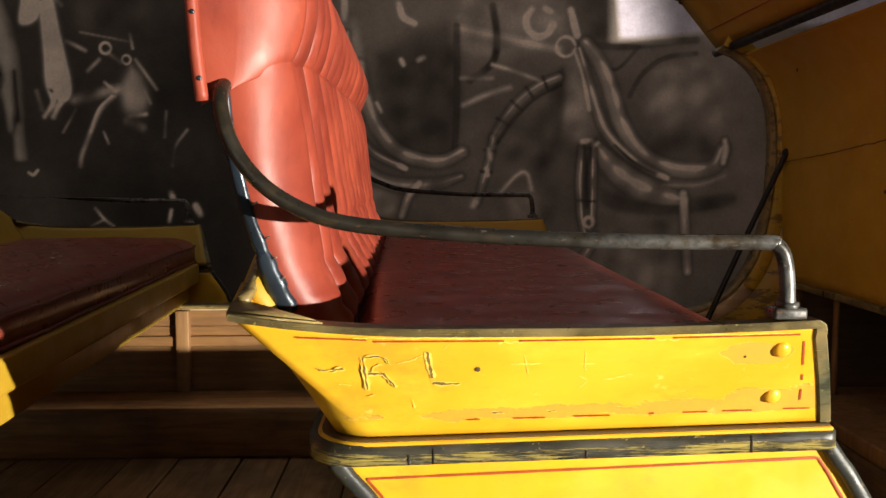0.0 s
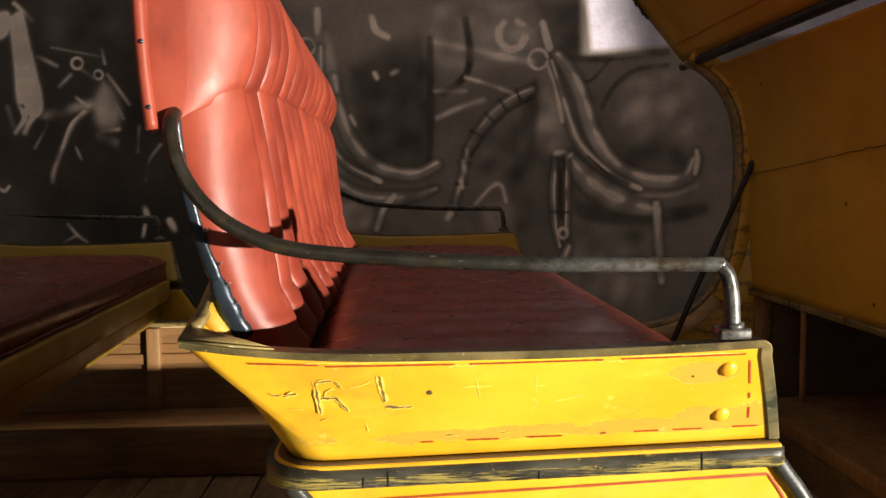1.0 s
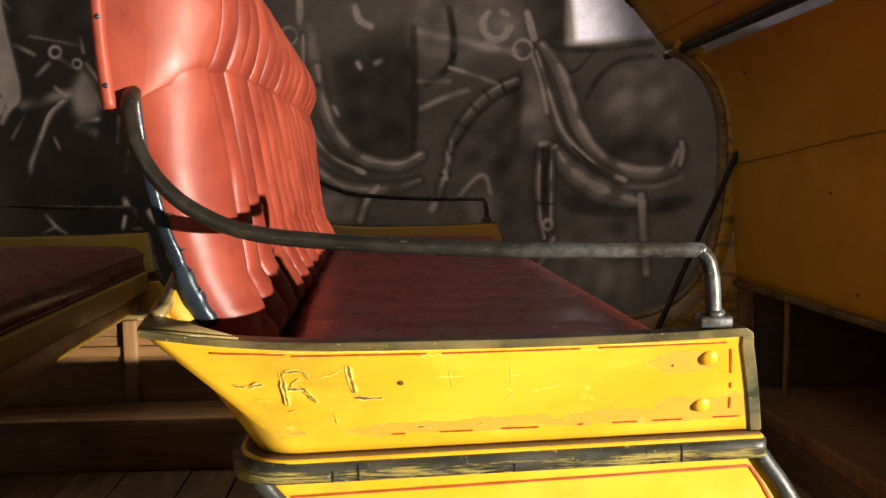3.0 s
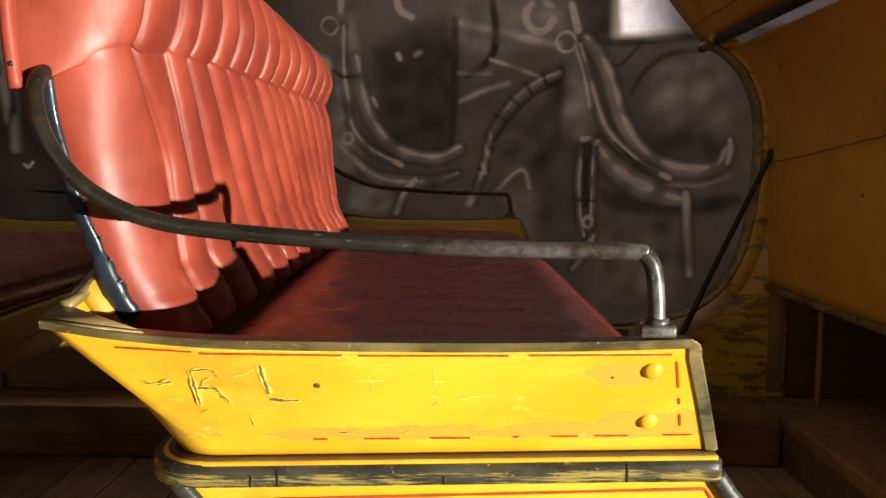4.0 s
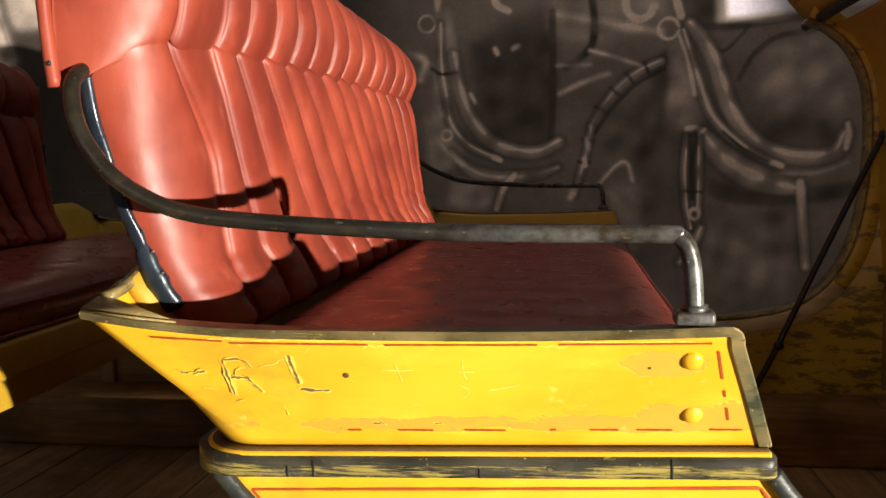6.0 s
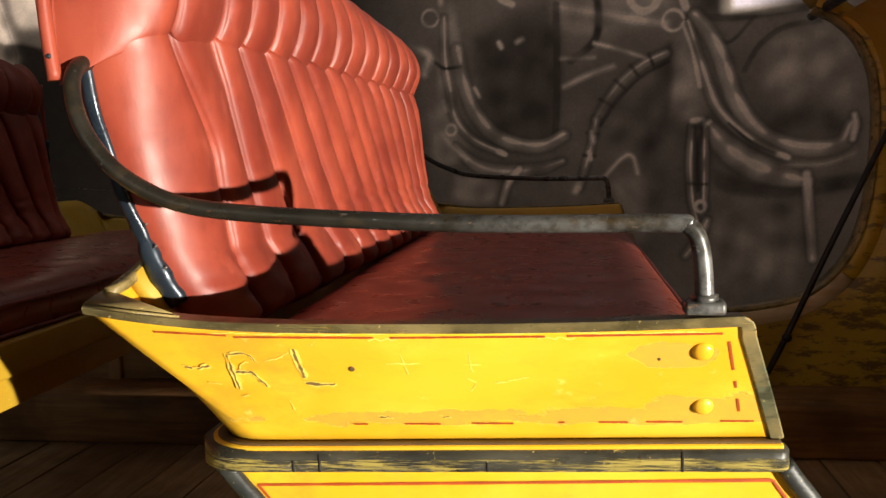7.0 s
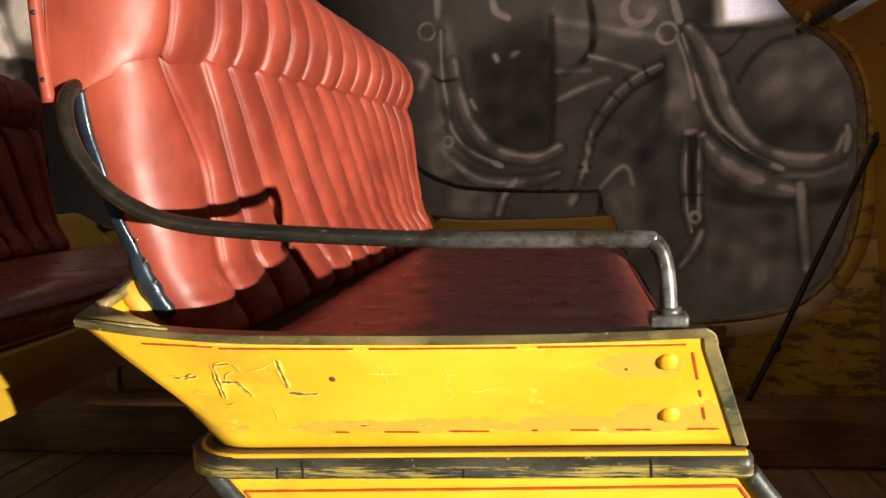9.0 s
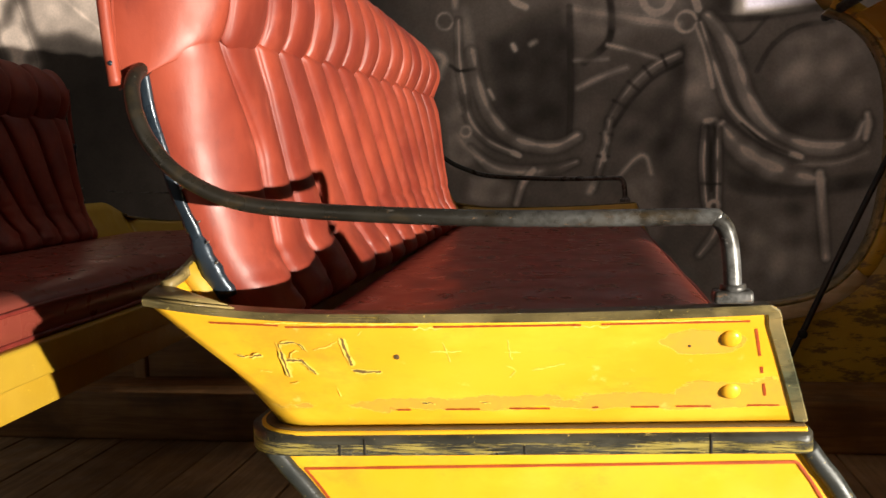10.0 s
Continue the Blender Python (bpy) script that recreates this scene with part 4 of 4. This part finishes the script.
            front = front_x(z) + bulge - 0.004 - 0.003 * (1 - seam) - 0.040 * (1 - foot) ** 2
            x = strap_x(z) + (front - strap_x(z)) * roundness
            row.append(Vector((x - turn_back(y), y, z)))
        for i in range(5):
            z = seam_z(y) + 0.007 + (1.372 - seam_z(y) - 0.007) * i / 4
            row.append(Vector((strap_x(z) - 0.012 - turn_back(y), across(k, u, z), z)))
        rows.append(row)
    body = sheet(rows, wrap=True)
    bmesh.ops.holes_fill(body, edges=[e for e in body.edges if e.is_boundary], sides=0)
    back = part("backrest", body, RED, bench, "pleated red leather backrest with fine creases")

    profile = spline([(-0.086, 1.6605, 0), (-0.0800, 1.6635, 0), (-0.0735, 1.685, 0), (-0.0725, 1.725, 0), (-0.081, 1.775, 0), (-0.100, 1.806, 0), (-0.125, 1.820, 0), (-0.147, 1.806, 0), (-0.157, 1.770, 0), (-0.156, 1.700, 0), (-0.149, 1.616, 0)], 60)
    lower = [Vector((-0.149 + 0.062 * k / 6, 1.616 + 0.044 * k / 6, 0)) for k in range(1, 6)]
    loop = profile + lower
    heart = Vector((-0.112, 1.715, 0))
    rows = []
    y0, y1 = splay(END0, 1.66) - 0.004, splay(END1, 1.66) + 0.004
    for j, (c, w) in enumerate(COLUMNS):
        base_y = across(c, w, 1.66)
        base_y = y0 if j == 0 else y1 if j == len(COLUMNS) - 1 else base_y
        d = min(base_y - y0, y1 - base_y)
        t = min(1.0, d / 0.056)
        keep = (1 - (1 - t) ** 1.8) ** (1 / 1.8)
        row = []
        for k, p in enumerate(loop):
            u = k / (len(profile) - 1)
            out = (p - heart).normalized()
            lively = smooth(-0.02, 0.022, u) * (1 - smooth(0.60, 0.85, u)) if u <= 1 else 0.0
            # the pleats of the roll lean over towards its far end
            y = base_y + (0.040 * min(u, 0.7) + 0.004 * noise.noise(Vector((c * 1.7, u * 4, 6.1)))) * smooth(0.80, 0.95, base_y) * (1 - smooth(1.95, 2.15, base_y)) * (u <= 1)
            h = min(1.0, swell(c, w)) * 0.0155 * lively
            h -= 0.0055 * (1 - smooth(0.0, 0.05, u)) * (u < 0.5)
            wr = (noise.noise(Vector((y * 30, u * 9, 8.8))) * 0.0016 + noise.noise(Vector((y * 80, u * 24, 2.2))) * 0.0007) * (u < 1)
            q = p + out * (h + wr)
            # the end wraps round from the front to the welt at the back
            up_by = (seam_z(y) - 1.661) * (1 - smooth(1.65, 1.80, q.y))
            q = Vector((q.x - 0.30 * up_by * (k < len(profile) // 2), q.y + up_by, 0))
            fall = 0.040 * (1 - keep) * (1 - smooth(1.655, 1.74, q.y)) if k < len(profile) // 2 else 0.0
            qx = -0.150 + (q.x + 0.150) * (0.04 + 0.96 * keep)
            row.append(Vector((qx - turn_back(y), y, q.y - 0.020 * (1 - keep) * smooth(1.72, 1.80, q.y) - fall)))
        rows.append(row)
    roll = sheet(rows, wrap=True)
    bmesh.ops.holes_fill(roll, edges=[e for e in roll.edges if e.is_boundary], sides=0)
    top = part("top_roll", roll, RED, back, "pleated red leather top roll, wrapped round the end")
    stitch = []
    for c, w in COLUMNS[26:-8]:
        y = across(c, w, seam_z(across(c, w, 1.66)))
        stitch.append(Vector((-0.0812 - 0.30 * (seam_z(y) - 1.661) - turn_back(y) - 0.0030 * (1 - min(1.0, swell(c, w))), y, seam_z(y) + 0.0004)))
    part("seam", sweep(stitch, circle(0.0012, 8)), PIPE, back, "dark red seam under the top roll")
    for side in (0, 1):
        flip = (lambda bm: mirrored(bm, (splay(END0, 1.5) + splay(END1, 1.5)) / 2)) if side else (lambda bm: bm)
        edge = spline([(-0.1425, 0.7430, 1.611), (-0.1475, 0.7430, 1.66), (-0.1505, 0.7430, 1.72), (-0.151, 0.7435, 1.79)], 24)
        part("welt", flip(sweep(edge, circle(0.0058, 10))), RED, top, "folded leather welt")
        for k in (3, 11, 19):
            part("tack", flip(dome(edge[k] + Vector((0.0010, -0.0052, 0)), 0.0023, 0.0016, (0, -1, 0))), STRAP, top, "small dark tack")
        strip = [Vector((strap_x(z) - 0.006, splay(END0, z) - 0.002 + 0.0015 * math.sin(z * 90), z)) for z in np.linspace(1.418, 1.642, 36)]
        ring = [(-0.0080, -0.003), (0.0080, -0.003), (0.0088, 0.0), (0.0075, 0.0035), (0.0035, 0.0050), (-0.0035, 0.0045), (-0.0080, 0.0025)]
        part("edge_strap", flip(sweep(strip, ring, up=Vector((0, -1, 0)), taper=lambda i: 0.68 + 0.50 * (1 - smooth(4, 12, i)) + 0.14 * math.sin(i * 1.9) * (i < 12))), STRAP, back, "blue-black painted iron edge strap")
        for k in (5, 8, 11, 16):
            p = strip[k]
            nail = [p + Vector((0.007, -0.003, 0.001)), p + Vector((0.012, -0.006, 0.003))]
            part("tack", flip(sweep(nail, circle(0.0010, 6))), TACK, back, "bent bright tack")
    lean = bmesh.new()
    box(-0.17, -0.10, END0 + 0.02, END1 - 0.02, 1.37, 1.78, 0.0, lean)
    for v in lean.verts:
        v.co.x = -turn_back(v.co.y) + strap_x(min(v.co.z, 1.66)) - (0.011 if v.co.x > -0.135 else 0.030) - (0.015 if v.co.z > 1.7 else 0.0)
    part("back_board", lean, OAK, back, "plain wooden back board", smooth=False)
    return back


def bench_seat():
    bench = thing("bench_seat", (0.15, MID, 0.86), "yellow carriage bench with red leather back and iron arm rails", "carriage seat", "bench rows of the carriage")
    for far in (False, True):
        side_panel(bench, far)
        lower_side(bench, far)
        arm_rail(bench, far)
    backrest(bench)
    # rear board, leaning out to the back; its top rises from the corners
    def rear_top(y):
        d = min(y - 0.757, 2 * MID - 0.757 - y)
        return 1.4370 + 0.0400 * smooth(-0.01, 0.15, d)
    ys = [0.792 + (2 * MID - 2 * 0.792) * k / 60 for k in range(61)]
    rows = [[Vector((-0.043 - 0.080 * i / 8, max(y, 0.835 - 0.043 * i / 8) if k < 30 else min(y, 2 * MID - 0.835 + 0.043 * i / 8), 1.300 + (rear_top(y) - 1.300) * i / 8)) for k, y in enumerate(ys)] for i in range(9)]
    rear = part("rear_panel", slab(rows, Vector((0.014, 0, 0.004))), OCHRE_AND_SHADE, bench, "worn ochre rear board leaning outward")
    path = [Vector((-0.1175, y, rear_top(y) + 0.0015)) for y in [0.7555 + (2 * MID - 1.511) * k / 80 for k in range(81)]]
    part("cap_rail", sweep(path, [(-0.006, -0.005), (0.0235, -0.005), (0.0235, 0.001), (0.022, 0.002), (-0.005, 0.002), (-0.006, 0.001)], widen=lambda i: 0.36), TAN, rear, "tan cap rail with worn paint")
    part("waist_moulding", box(-0.062, -0.030, 0.900, 2 * MID - 0.900, 1.274, 1.296, 0.006), BANDING, bench, "rounded black waist moulding")
    part("seat_board", box(-0.02, 0.375, 0.82, 2 * MID - 0.82, 1.290, 1.315, 0.003), OAK, bench, "plain wooden seat board")
    # Hidden board, added to trim the beam that passes below the seat.
    part("seat_bearer", box(0.300, 0.335, 0.83, 2 * MID - 0.83, 1.180, 1.288, 0.004), OAK, bench, "hidden board added under the seat to trim the beam")
    # Yellow boards given ochre, so that their shade sits in the colour.
    part("front_apron", box(0.376, 0.404, 0.815, 2 * MID - 0.815, 1.266, 1.318, 0.005), OCHRE_AND_SHADE, bench, "yellow front board under the cushion, its shade put into the ochre")
    part("lower_rail", box(0.362, 0.378, 0.82, 2 * MID - 0.82, 1.212, 1.267, 0.004), OCHRE_AND_SHADE, bench, "set-back lower front rail")
    return bench


def seat_cushion():
    """A buttoned cushion with piped edges."""
    x0, x1, y0, y1, z0, z1 = -0.052, 0.390, 0.800, 2 * MID - 0.800, 1.317, 1.386
    cushion = thing("seat_cushion", ((x0 + x1) / 2, MID, z0), "deep red buttoned leather seat cushion lying on the bench", "cushion", "bench cushions")
    def rear(y):
        """The back edge runs slightly askew, clear of the backrest."""
        return -0.030 - 0.050 * (y - 0.90)
    nx, ny = 72, 220
    buttons = [(x0 + 0.115 + 0.088 * i + (0.044 if j % 2 else 0.0), y0 + 0.085 + 0.094 * j) for j in range(17) for i in range(3)]
    bx, by = np.array([b[0] for b in buttons]), np.array([b[1] for b in buttons])
    rows = []
    for i in range(nx):
        row = []
        for j in range(ny):
            y = y0 + (y1 - y0) * j / (ny - 1)
            x = rear(y) + (x1 - rear(y)) * i / (nx - 1)
            d = min(x - rear(y), x1 - x, y - y0, y1 - y)
            edge = math.sqrt(max(0.0, 1 - (1 - min(1.0, d / 0.028)) ** 2))
            r2 = (bx - x) ** 2 + (by - y) ** 2
            dip = float(np.sum(np.exp(-r2 / 0.0008))) * 0.0012 + float(np.sum(np.exp(-r2 / 0.0020))) * 0.0050
            lip = 0.010 * max(0.0, 1 - (x1 - x) / 0.070) ** 2
            crown = 0.010 * max(0.0, math.sin(math.pi * (x - rear(y)) / (x1 - rear(y)))) ** 0.7
            wr = noise.noise(Vector((x * 16, y * 9, 4.4))) * 0.0008
            row.append(Vector((x, y, z1 - (0.024 if x1 - x > d else 0.012) * (1 - edge) - lip + crown - dip * smooth(0.0, 0.05, d) + wr)))
        rows.append(row)
    bm = sheet(rows)
    rim = [(i, 0) for i in range(nx)] + [(nx - 1, j) for j in range(1, ny)] + [(i, ny - 1) for i in range(nx - 2, -1, -1)] + [(0, j) for j in range(ny - 2, 0, -1)]
    bm.verts.ensure_lookup_table()
    tops = [bm.verts[i * ny + j] for i, j in rim]
    lows = [bm.verts.new((v.co.x, v.co.y, z0)) for v in tops]
    for k in range(len(rim)):
        m = (k + 1) % len(rim)
        bm.faces.new((tops[k], tops[m], lows[m], lows[k]))
    bm.faces.new(lows)
    body = part("cushion_body", bm, SEAT, cushion)
    for a, b, zt in (((x1, y0), (x1, y1), z1 - 0.020), ((rear(y0), y0), (rear(y1), y1), z1 - 0.021), ((rear(y0), y0), (x1 - 0.03, y0), z1 - 0.023), ((rear(y1), y1), (x1 - 0.03, y1), z1 - 0.023)):
        for z in (zt, z0 + 0.006):
            path = [Vector((a[0] + (b[0] - a[0]) * k / 24, a[1] + (b[1] - a[1]) * k / 24, z + 0.0012 * math.sin(k * 1.3))) for k in range(25)]
            part("piping", sweep(path, circle(0.0036, 8)), PIPE, cushion, "dark leather piping")
    for x, y in buttons:
        part("button", dome((x, y, z1 - 0.0098 + 0.010 * math.sin(math.pi * (x - x0) / (x1 - x0)) ** 0.7), 0.0045, 0.0020, (0, 0, 1), n=8), SEAT, body, "leather button")
    return cushion


# ---- the carriage body ----
def carriage_body():
    body = thing("carriage_body", (0.0, MID, 0.0), "old open wooden carriage body, ochre-painted inside, on plain bearers", "carriage")
    # far side wall: low sill, curving up to the driver's box
    far = 2.30
    curve = spline([(-1.9, 1.200, 0), (-0.8, 1.200, 0), (-0.1, 1.192, 0), (0.25, 1.163, 0), (0.52, 1.154, 0), (0.635, 1.157, 0), (0.730, 1.167, 0), (0.82, 1.192, 0), (0.897, 1.252, 0), (0.948, 1.343, 0), (0.974, 1.467, 0), (0.983, 1.600, 0), (0.975, 1.716, 0), (0.942, 1.799, 0), (0.892, 1.853, 0), (0.835, 1.882, 0)], 120)
    top = [Vector((p.x, far, p.y)) for p in curve]
    grid = []
    for k, p in enumerate(top):
        u = k / (len(top) - 1)
        base = Vector((-1.9 + (1.60 + 1.9) * u, far, 0.80)) if p.z < 1.175 and p.x < 0.75 else None
        if base is None:
            a = smooth(0.72, 0.96, p.x) if p.z < 1.6 else 1.0
            base = Vector((0.75 + 0.85 * a, far, 0.80 + (1.05 * (p.z - 1.17) / 0.71 if p.z > 1.17 else 0.0)))
        else:
            base = Vector((p.x, far, 0.80))
        grid.append([p.lerp(base, t / 6) for t in range(7)])
    side = part("side_wall", slab(grid, Vector((0, 0.050, 0))), OCHRE, body, "ochre side board with a round cut sweep, paint worn")
    rim = [p + Vector((0, 0.025, 0)) for p in top]
    part("sweep_rim", sweep(rim, [(-0.004, -0.027), (0.004, -0.027), (0.005, -0.024), (0.005, 0.024), (0.004, 0.027), (-0.004, 0.027)], up=Vector((0, -1, 0))), TAN, side, "bent ochre-brown wooden rim of the sweep")
    cut = next(i for i, p in enumerate(top) if p.x > 0.90)
    ring = [(0.0055, -0.004), (0.040, -0.004), (0.040, 0.004), (0.038, 0.006), (0.008, 0.006), (0.0055, 0.004)]
    part("sill_face", sweep(top[:cut + 1], ring, up=Vector((0, -1, 0))), PALEWOOD, side, "pale bare wooden sill board")
    part("sweep_face", sweep(top[cut:], ring, up=Vector((0, -1, 0))), OCHRE, side, "ochre edge board of the sweep")
    for x, z in ((0.985, 1.42), (0.965, 1.33), (0.94, 1.274), (0.905, 1.225), (0.865, 1.175), (0.815, 1.12)):
        part("rivet", dome((x, far - 0.001, z), 0.007, 0.004, (0, -1, 0)), OCHRE, side, "round rivet head")
    # frame timbers along the far wall
    for x in (-1.42, -0.985, -0.59, -0.17, 0.30):
        part("wall_post", box(x - 0.018, x + 0.018, far - 0.030, far - 0.001, 0.85, 1.150 + 0.042 * smooth(0.25, -0.1, x), 0.004), POSTWOOD, side, "brown upright post")
    part("wall_rail", box(-1.9, 0.68, far - 0.018, far - 0.0015, 1.095, 1.122, 0.004), RAILWOOD, side, "brown horizontal rail")
    part("wall_board", box(-1.9, 0.66, far - 0.010, far - 0.0008, 0.86, 1.094, 0.002), RAILWOOD, side, "brown lower boards", smooth=False)
    part("wall_board", box(-1.9, 0.66, far - 0.008, far - 0.0008, 1.123, 1.148, 0.002), RAILWOOD, side, smooth=False)
    part("wall_board", box(-1.9, -0.12, far - 0.009, far - 0.0008, 1.149, 1.190, 0.002), RAILWOOD, side, smooth=False)
    part("base_beam", box(-1.9, 0.9940, far - 0.20, far - 0.003, 0.85, 0.975, 0.012), RAILWOOD, body, "worn wooden beam along the floor")
    # driver's box: a curved panel, dark open space below, ledge and flared seat above
    # The near end y0 is out of view, set to trim the beam.
    y0, y1 = 1.055, 2.355
    line = spline([(1.020, 1.268, 0), (1.012, 1.36, 0), (1.004, 1.50, 0), (1.000, 1.62, 0), (0.990, 1.72, 0), (0.962, 1.80, 0), (0.925, 1.845, 0), (0.893, 1.864, 0)], 30)
    rows = [[Vector((p.x + 0.0015 * noise.noise(Vector((p.y * 7, k * 0.5, 1))), y0 + (y1 - y0) * k / 24, p.y)) for k in range(25)] for p in line]
    box_panel = part("box_panel", slab(rows, Vector((0.025, 0, 0.0))), OCHRE_AND_SHADE, body, "large curved ochre panel with a crack and stains")
    crack = [Vector((1.0, 2.30, 1.578)), Vector((1.0, 2.1, 1.590)), Vector((0.9995, 1.9, 1.606)), Vector((0.999, 1.7, 1.622)), Vector((0.999, 1.4, 1.640))]
    path = [p + Vector((-0.004, 0, 0.004 * noise.noise(Vector((p.y * 30, 0, 0))))) for p in spline(crack, 40)]
    part("crack", sweep(path, circle(0.0012, 6)), GROOVE, box_panel, "thin dark crack along the grain")
    part("lower_edge", box(1.008, 1.038, y0, y1, 1.252, 1.268, 0.004), RUBBED, box_panel, "worn black lower edge")
    for y, z in ((1.774, 1.511), (1.68, 1.31), (2.12, 1.80)):
        part("nail_head", dome((front_of_panel(line, z) - 0.001, y, z), 0.0045, 0.002, (-1, 0, 0), n=8), GROOVE, box_panel, "dark nail head")
    part("ledge", tube([(0.862, y0, 1.884), (0.862, 1.8, 1.884), (0.862, 2.43, 1.884)], 0.012, 20, 12, Vector((0, 0, 1))), STRUT, body, "rounded black ledge moulding")
    rows = [[Vector((0.862 - 0.20 * i / 10, y0 + (2.425 - y0 + 0.004 * i) * k / 20, 1.892 + 0.265 * i / 10)) for k in range(21)] for i in range(11)]
    flare = part("driver_seat_flare", slab(rows, Vector((0.016, 0, 0.014))), OCHRE_AND_SHADE, body, "ochre seat board leaning outward above the ledge")
    slanted = [Vector((0.862 - 0.20 * 0.17 - 0.002, y0 + (2.40 - y0) * k / 20, 1.892 + 0.265 * 0.17)) for k in range(21)]
    part("red_line", sweep(slanted, circle(0.0016, 6)), LINE, flare, "thin red lining")
    for k in range(5):
        t = 0.50 + 0.045 * k
        part("broken_edge", dome((0.862 - 0.20 * t, 2.428, 1.892 + 0.265 * t), 0.010 + 0.003 * (k % 2), 0.012, (0, 1, 0.2), n=7), GROOVE, flare, "dark broken edge", )
    part("corner_post", box(1.022, 1.062, 2.290, 2.330, 0.985, 1.262, 0.004), POSTWOOD, body, "brown corner post under the box")
    part("box_bar", tube([(1.118, 2.205, 0.97), (1.118, 2.205, 1.27)], 0.008, 6, 10), POSTWOOD, body, "thin upright wooden bar")
    # Unseen lid, added to keep the beam off the interior and the mural.
    part("box_lid", box(1.06, 2.90, 1.090, 2.33, 1.680, 1.702, 0.003), SHADED_WOOD, body, "unseen top board, added to shade the box and the mural")
    part("box_sill", box(0.9955, 2.90, y0, 2.34, 0.935, 0.975, 0.006), POSTWOOD, body, "wooden sill board under the box")
    part("box_riser", box(0.995, 1.015, y0, 2.098, 0.85, 0.935, 0.003), OAK, body, "dark riser board")
    # Lining added behind the opening; its dark tone stands for the shade there.
    part("box_lining", box(1.066, 2.90, 2.270, 2.292, 0.976, 1.676, 0.002), SHADED_WOOD, body, "added dark boards that stand for the shade inside the box")
    # Unseen boards, added and sized to give the beam its edges.
    part("box_back", box(2.90, 2.93, y0, 2.34, 0.80, 1.705, 0.003), SHADED_WOOD, body, "unseen back board, added to close the box to light")
    part("box_cheek", box(1.05, 2.90, 1.060, 1.085, 0.80, 1.705, 0.003), SHADED_WOOD, body, "unseen side board of the box, added to block the beam")
    part("seat_side", box(0.98, 2.55, 1.057, 1.083, 1.707, 2.32, 0.003), OCHRE, body, "unseen side board added to shape the beam on the mural")
    # Out of view; its height sets the lower edge of the far wall's light.
    part("near_side_wall", box(-1.9, 2.93, 0.905, 0.945, 0.825, 1.085, 0.004), OCHRE, body, "low ochre side board, unseen, set to cut the beam")
    part("strut", tube([(1.000, 2.268, 1.603), (0.955, 2.262, 1.51), (0.855, 2.250, 1.300), (0.765, 2.238, 1.105), (0.712, 2.230, 1.000), (0.690, 2.225, 0.955)], 0.0075, 40, 10), STRUT, body, "thin black iron strut")
    part("strut_eye", dome((1.000, 2.268, 1.603), 0.013, 0.008, (-1, -0.6, 0)), STRUT, body, "iron strut end")
    part("strut_joint", dome((0.765, 2.230, 1.105), 0.012, 0.008, (-0.2, -1, 0)), STRUT, body, "iron strut joint")
    # floor planks and bearers
    x = -1.9
    k = 0
    while x < 2.88:
        w = 0.135 + 0.02 * math.sin(k * 2.7)
        part("plank", box(x + 0.002, min(x + w, 2.93) - 0.002, 0.80, far - 0.001, 0.825, 0.849 + 0.0015 * math.sin(k * 5.1), 0.002), PLANK, body, "" if k else "worn dark floor plank", smooth=False)
        x += w
        k += 1
    for y in (1.05, 2.10):
        part("bearer", box(-1.9, 2.93, y - 0.05, y + 0.05, 0.62, 0.825, 0.006), OAK, body, "plain wooden bearer", smooth=False)
        for x in (-1.5, 2.4):
            part("support_block", box(x - 0.12, x + 0.12, y - 0.10, y + 0.10, 0.0, 0.62, 0.01), OAK, body, "plain support block", smooth=False)
    return body


def front_of_panel(line, z):
    return min(line, key=lambda p: abs(p.y - z)).x


hall()
mural()
carriage_body()
bench = bench_seat()
cushion = seat_cushion()
ROW = Vector((-0.945, 0.0, -0.015))
bench_behind = copy_thing(bench, Matrix.Translation(Vector(bench.location) + ROW) @ pose(0, 0, 0, 0, 0, 2.6))
tagged(bench_behind, "yellow carriage bench in shade, red pleated leather back")
copy_thing(cushion, Matrix.Translation(Vector(cushion.location) + ROW) @ pose(0, 0, 0, 0, 0, 2.6))

# the row behind has a flatter far arm rail and no beam-trimming board
for ob in list(bench_behind.children_recursive):
    if ob.name.startswith("seat_bearer"):
        bpy.data.objects.remove(ob)
        continue
    if ob.name.startswith("arm_rail") and max(v.co.y for v in ob.data.vertices) > 0.5:
        ob.data = ob.data.copy()
        for v in ob.data.vertices:
            if v.co.z > 0.640 and v.co.x < 0.0:
                v.co.z = 0.640 + (v.co.z - 0.640) * 0.08
